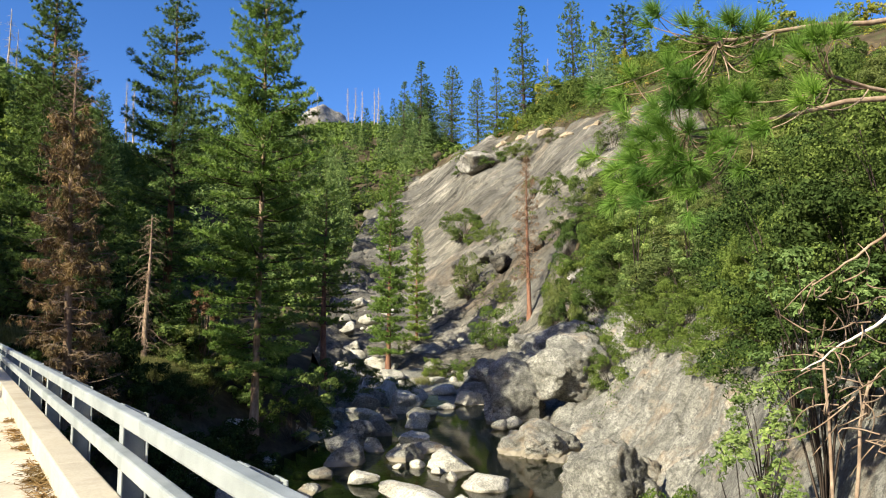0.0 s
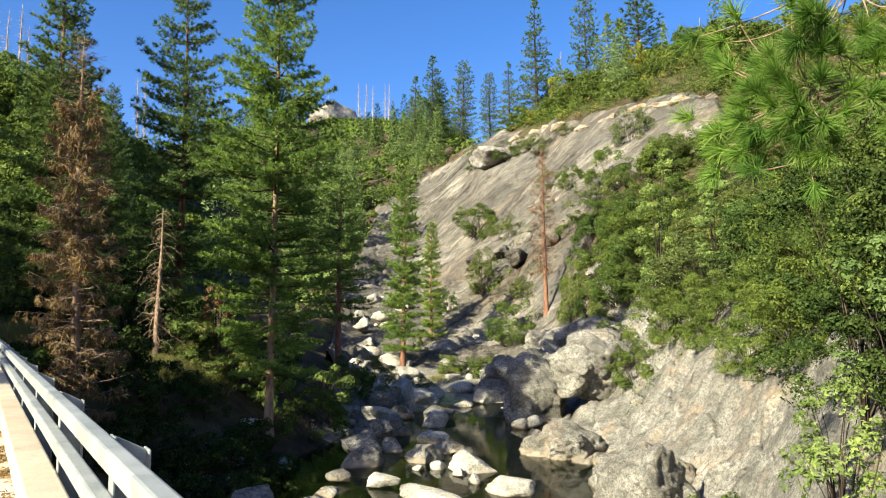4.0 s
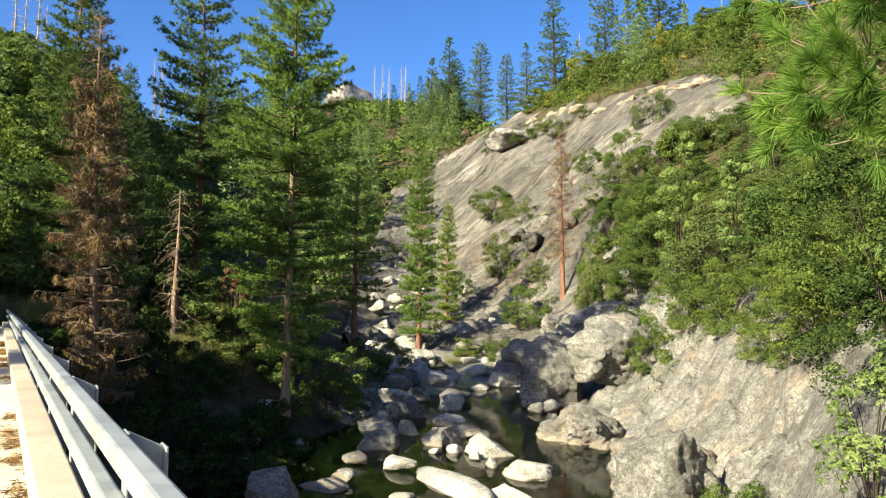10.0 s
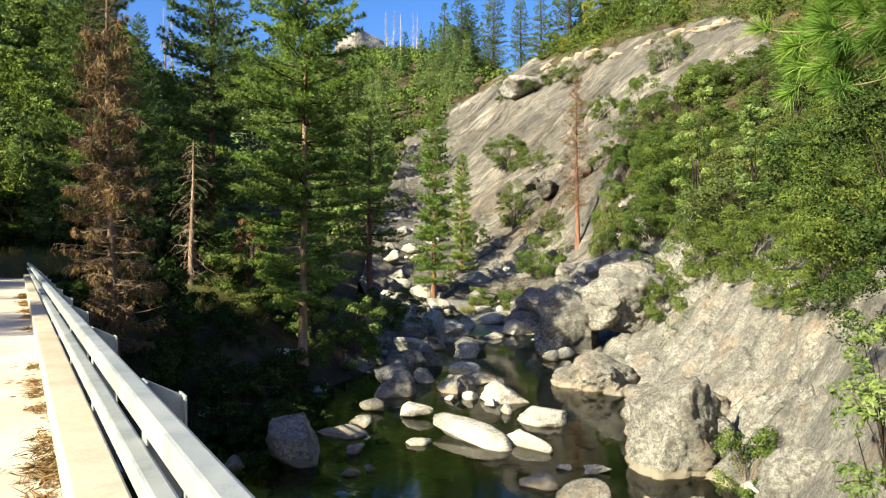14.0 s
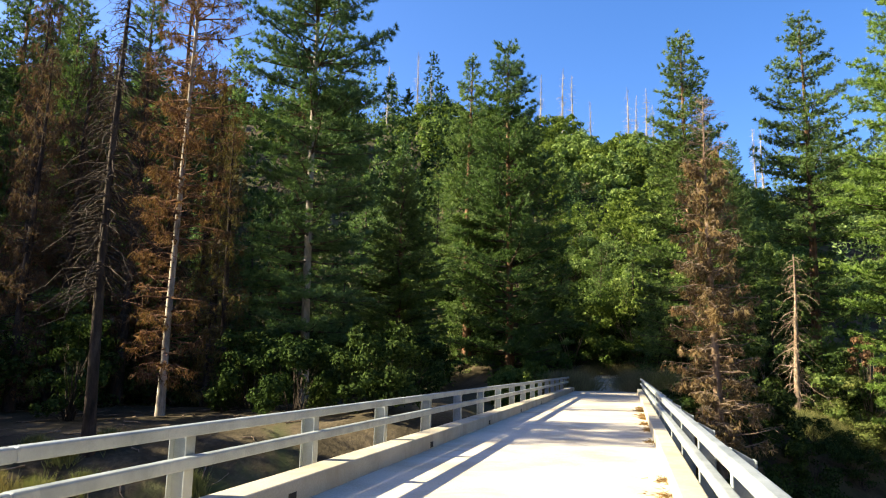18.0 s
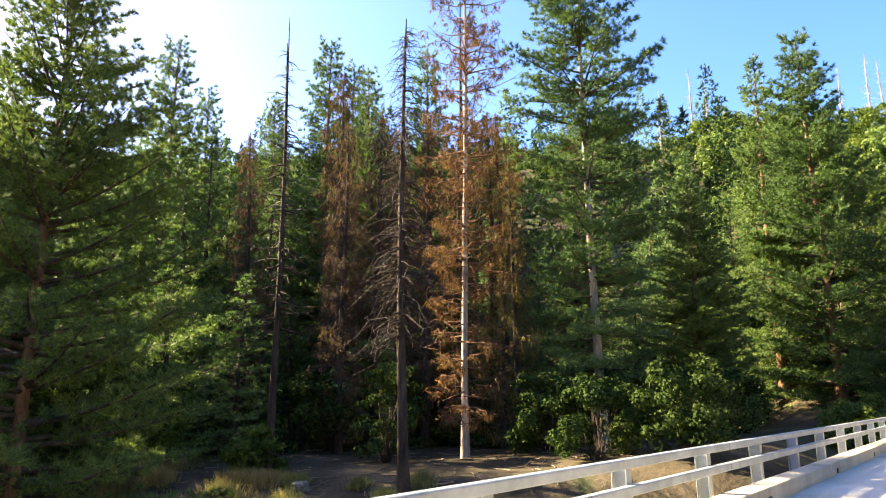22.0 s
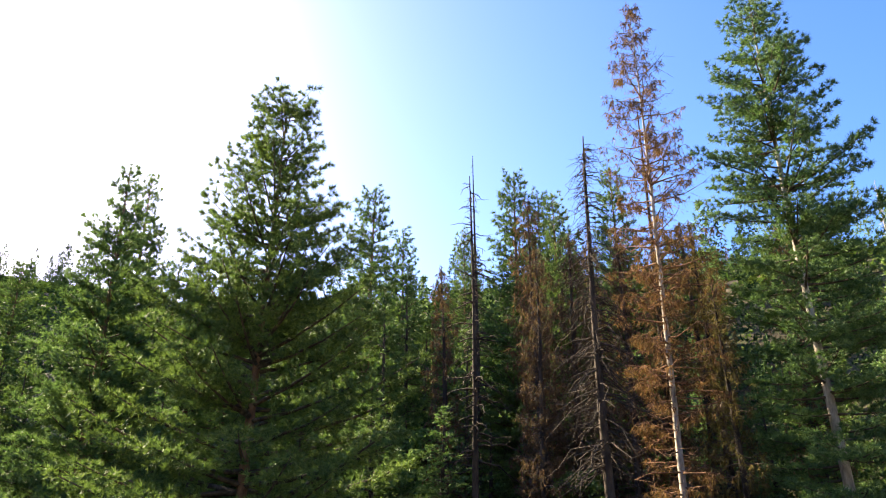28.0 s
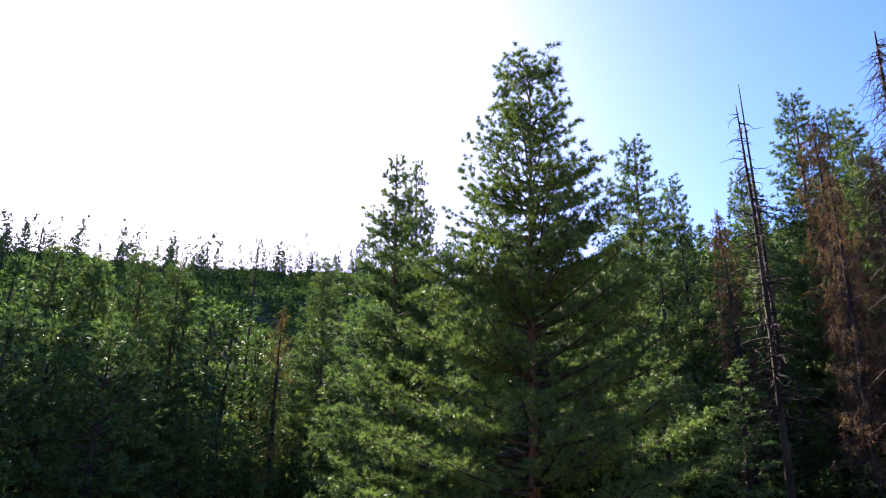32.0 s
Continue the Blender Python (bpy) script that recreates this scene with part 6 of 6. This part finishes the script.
for t0 in TUFTS:
    t0 = np.array(t0) + np.array([0.1, 0.0, 0.0])
    for j in range(3):
        e = t0 + g8.normal(0, 0.2, 3) * (j > 0)
        near_ = nodes[np.argsort(np.linalg.norm(nodes - e - np.array([0.5, -0.1, 0.2]), axis=1))[g8.integers(0, 2)]]
        s = np.linspace(0, 1, 9)[:, None]
        sag = (near_ + e) / 2 + np.array([0, 0, -0.3]) + g8.normal(0, 0.15, 3)
        line = (1 - s) ** 2 * near_ + 2 * s * (1 - s) * sag + s ** 2 * e
        P.append(line)
        Rr.append(np.linspace(0.011, 0.006, 9))
        cs.append((e, unit(e - line[-3])))
paths = np.array(P) - np.array(near_pine.matrix_basis.translation)
v, q = tubes(paths, np.array(Rr), 6)
tagged(child("branchwork", raw_mesh("branchwork", v, q, M_TWIG, True), near_pine), kind="stuff")
org = np.array(near_pine.matrix_basis.translation)
for e, d in cs:
    k = 170
    base = np.repeat((e - org)[None], k, 0) - d * g8.uniform(0, 0.12, (k, 1))
    v, f3 = blades(g8, base, np.repeat(d[None], k, 0), 0.3, 0.011, 1, 0.62)
    child("needle_tuft", raw_mesh("needle_tuft", v, f3, M_NEEDLE_NEAR), near_pine)

# bare sapling with a bleached broken branch
sap = tagged(new("dead_sapling"), "bare grey sapling with tangled twigs and a bleached broken branch", "dead tree")
zg = land_at(6.85, 3.75)
sap.matrix_basis = pose(6.85, 3.75, zg)
org = np.array([6.85, 3.75, zg])
main = [((0, 0, -0.3), (-0.03, 0.0, (1.3 - zg) * 0.5), (-0.03, 0.02, 1.3 - zg)), ((0, 0, -0.3), (0.05, -0.05, 0.4 - zg), (0.15, -0.3, 1.05 - zg))]
for a, b, c in main:
    s = np.linspace(0, 1, 12)[:, None]
    line = (1 - s) ** 2 * np.array(a) + 2 * s * (1 - s) * np.array(b) + s ** 2 * np.array(c) + g8.normal(0, 0.012, (12, 3))
    v, q = tubes(line[None], np.linspace(0.032, 0.014, 12)[None], 7)
    child("stem", raw_mesh("stem", v, q, M_TWIG, True), sap)
for a, c, r_, m_a in (((6.72, 3.95, 1.12), (7.2, 3.05, 1.85), 0.02, M_SILVER), ((6.79, 3.82, 1.98), (7.3, 2.9, 2.75), 0.022, M_TWIG)):
    s = np.linspace(0, 1, 12)[:, None]
    line = np.array(a) * (1 - s) + np.array(c) * s - org + g8.normal(0, 0.015, (12, 3))
    v, q = tubes(line[None], np.linspace(r_ * 0.3, r_, 12)[None], 7)
    child("branch", raw_mesh("branch", v, q, m_a, True), sap, "bleached broken branch" if m_a is M_SILVER else "")
P, Rr = [], []
for _ in range(60):
    a = np.array([6.85 + g8.uniform(-0.12, 0.3), 3.75 + g8.uniform(-0.55, 0.2), g8.uniform(0.3, 2.1)]) - org
    e = a + g8.normal(0, 0.22, 3) + np.array([-0.02, 0.05, -0.1])
    m = (a + e) / 2 + g8.normal(0, 0.12, 3)
    s = np.linspace(0, 1, 7)[:, None]
    P.append((1 - s) ** 2 * a + 2 * s * (1 - s) * m + s ** 2 * e)
    Rr.append(np.linspace(0.009, 0.004, 7))
v, q = tubes(np.array(P), np.array(Rr), 4)
tagged(child("branchwork", raw_mesh("branchwork", v, q, M_TWIG, True), sap), kind="stuff")

# maples and oaks by the near bank
for x, y, h, r_, n, sd in ((14.4, 9.6, 6.6, 1.3, 900, 1), (15.6, 8.6, 8.2, 1.4, 1300, 2), (18.4, 11.8, 5.0, 1.3, 800, 3)):
    stand(broadleaf("maple_sapling", h, r_, n, 0.12, 14, 700 + sd, M_MAPLE, lobed=True, label="young maple with bright green lobed leaves on the bank", low=0.45, bark=M_BARK_DARK), x, y)
for x, y, h, r_, n, sd in ((20.5, 9.0, 8.5, 3.6, 15000, 4), (23.5, 13.0, 7.0, 2.8, 11000, 5), (20.0, 4.0, 8.0, 3.0, 11000, 6), (28.0, 15.0, 8.5, 3.6, 12000, 7)):
    stand(broadleaf("live_oak", h, r_, int(n * 1.5), 0.08, 80, 700 + sd, M_OAK_DARK, label="dark live oak leaning over the rocks", lobe=(0.08, 0.2), low=0.05, bark=M_BARK_DARK), x, y)
for x, y, s, sd in ((25.6, 20.8, 1.3, 8), (22.4, 18.0, 0.7, 9)):
    stand(broadleaf("willow_bush", 1.9 * s, 1.2 * s, 3000, 0.1, 20, 700 + sd, M_OAK, label="grey-green willow bush between boulders", category="shrub", low=0.1), x, y, z=-8.0 if s > 1 else None)
# two oaks darkened in colour for the shadowed gap on the right bank
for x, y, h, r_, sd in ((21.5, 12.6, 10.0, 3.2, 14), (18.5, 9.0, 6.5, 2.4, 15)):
    stand(broadleaf("live_oak", h, r_, 17000, 0.09, 60, 700 + sd, M_SHADE_LEAF, label="live oak above the rocks, leaf colour darkened as shade", lobe=(0.09, 0.22), low=0.1, bark=M_BARK_DARK), x, y)
for x, y, h, r_, sd in ((15.5, 60.5, 5.0, 2.6, 16), (19.3, 56.0, 3.6, 1.8, 17), (10.0, 61.0, 5.5, 2.4, 18), (25.5, 58.5, 5.2, 2.5, 19), (13.4, 57.8, 4.4, 2.1, 20)):
    stand(broadleaf("willow_bush", h, r_, 5200, 0.15, 22, 700 + sd, M_MAPLE, label="yellow-green bush in sun on the river bank", category="shrub", low=0.1), x, y)
# bright trees and shrubs that catch the light on the right-hand slope
for x, y, h, r_, sd in ((60.0, 52.0, tall(60, 52, 22.0), 2.4, 11), (57.0, 43.0, tall(57, 43, 15.0), 1.9, 12)):
    stand(broadleaf("maple_tree", h, r_, 7000, 0.2, 46, 700 + sd, M_MAPLE, label="slim bright green maple on the slope", bark=M_BARK_DARK), x, y)
stand(snag("dead_tree", 7.0, 0.14, 10, 1.6, 713, M_SILVER, 0.4, "crooked bleached dead trunk on the slope"), 62.0, 51.0)
# below the bridge on the other side
# bushes with the darkest leaves carry the understory's shade in their colour
for x, y, h, r_, m_a, sd in ((-34.2, 25.0, 3.6, 1.6, M_OAK, 21), (-33.4, 38.5, 7.5, 2.6, M_MAPLE, 22), (-44, 33, 11.5, 3.2, M_MAPLE, 23), (-27.2, 33.5, 5.5, 2.0, M_SHADE_LEAF, 24), (-16.0, 36, 4.0, 2.4, M_SHADE_LEAF, 25), (-20.0, 38.5, 4.5, 2.5, M_SHADE_LEAF, 26), (-11.5, 36, 4.2, 2.2, M_SHADE_LEAF, 27), (-30, 27, 2.6, 1.4, M_OAK, 28), (2.7, 42.5, 2.6, 1.4, M_OAK_DARK, 29), (3.0, 39.5, 2.0, 1.3, M_SHADE_LEAF, 30), (2.9, 46.5, 2.8, 1.5, M_SHADE_LEAF, 42), (-7.2, 47.5, 2.6, 1.5, M_OAK, 43), (-7.6, 52, 2.8, 1.6, M_OAK, 44), (-7.0, 56, 2.4, 1.4, M_OAK, 45), (-69.2, -12.6, 18, 4.0, M_MAPLE, 31), (-66.4, 0.8, 18, 4.2, M_YELLOWING, 32), (-36, 10, 8, 3.5, M_SHADE_LEAF, 33), (-46, 2, 9, 4, M_SHADE_LEAF, 34), (-44, -8, 9, 4, M_SHADE_LEAF, 35), (-34, 20, 7, 3.2, M_SHADE_LEAF, 36), (-50, 6, 13, 3.6, M_SHADE_LEAF, 37), (-54, 17, 14, 3.8, M_OAK_DARK, 38), (-48, -4, 12, 3.6, M_OAK, 39), (-52, 27, 13, 3.8, M_OAK_DARK, 40)):
    big_ = h > 6
    stand(broadleaf("maple_tree" if m_a is M_MAPLE else "oak_bush", h, r_, int(3000 + 480 * r_ * r_), 0.16 if not big_ else 0.2, 34, 740 + sd, m_a, label={"maple_leaves": "sunlit green maple at the forest edge", "yellowing_leaves": "yellow-green broadleaf tree in the forest", "live_oak_leaves": "dark shrubby oak under the pines", "shade_darkened_leaves": "bushy undergrowth with shade put into its dark leaf colour", "oak_leaves": "leafy green bush beside the clearing"}[m_a.name], category="tree" if big_ else "shrub", bark=M_BARK_DARK), x, y)

# rubble along the water's edge
gr = np.random.default_rng(88)
ico = bmesh.new()
bmesh.ops.create_icosphere(ico, subdivisions=2, radius=1.0)
iv = np.array([q.co for q in ico.verts])
ifc = np.array([[q.index for q in fce.verts] for fce in ico.faces])
ico.free()
rvs, rfs, off = [], [], 0
for k in range(420):
    i_ = gr.integers(4, 9)
    w_ = gr.random()
    a, b = np.array(RIVER[i_]), np.array(RIVER[i_ + 1])
    dv = (b - a) / np.linalg.norm(b - a)
    hw = RIVER_HALF[i_] * gr.uniform(0.5, 1.5) * (1 if gr.random() < 0.5 else -1)
    p = a + (b - a) * w_ + np.array([dv[1], -dv[0]]) * hw
    sz = gr.uniform(0.15, 0.6) * (1 + 0.5 * (i_ > 6))
    v = iv * (1 + 0.35 * fbm(iv * 1.4 + k * 3.3, 2, k))[:, None] * sz * gr.uniform(0.6, 1.3, 3) * np.array([1, 1, 0.7])
    rvs.append(v + np.array([p[0], p[1], land_at(p[0], p[1]) + 0.1 * sz]))
    rfs.append(ifc + off)
    off += len(iv)
tagged(new("river_rubble", raw_mesh("river_rubble", np.concatenate(rvs), np.concatenate(rfs), M_GRANITE_PALE, True)), "loose pale granite stones on the river bed", "stones", kind="stuff")

# a few last things: a browned bush by the river, stones in the clearing, fallen twigs
stand(broadleaf("dead_bush", 5.0 - land_at(16.0, 58.2), 1.3, 1500, 0.16, 14, 781, M_BROWN, label="browned dead bush among the green trees", category="shrub", low=0.6), 16.0, 58.2)
for x, y, a, sd in ((-25.4, 26.1, 0.5, 1), (-73.1, 56.8, 1.3, 2)):
    boulder("boulder", x, y, land_at(x, y) + a * 0.25, a, a * 0.8, a * 0.6, 820 + sd, M_GRANITE, 4, 0.26, 9, 40 * sd, "pale granite stone lying in the shaded clearing")
gs = np.random.default_rng(91)
P, Rr = [], []
for _ in range(240):
    x, y = gs.uniform(-40, -15), gs.uniform(24, 42)
    a, ln = gs.uniform(0, 6.28), gs.uniform(0.4, 1.8)
    e = np.array([math.cos(a), math.sin(a)]) * ln
    s = np.linspace(0, 1, 4)[:, None]
    xy = np.array([x, y]) + e * s + gs.normal(0, 0.06, (4, 2))
    P.append(np.concatenate([xy, land(xy[:, 0], xy[:, 1])[:, None] + 0.04], 1))
    Rr.append(np.array([1, 0.8, 0.6, 0.3]) * gs.uniform(0.012, 0.04))
v, q = tubes(np.array(P), np.array(Rr), 4)
tagged(new("fallen_twigs", raw_mesh("fallen_twigs", v, q, M_TWIG, True)), "fallen grey twigs and branches on the forest floor", "branches", kind="stuff")
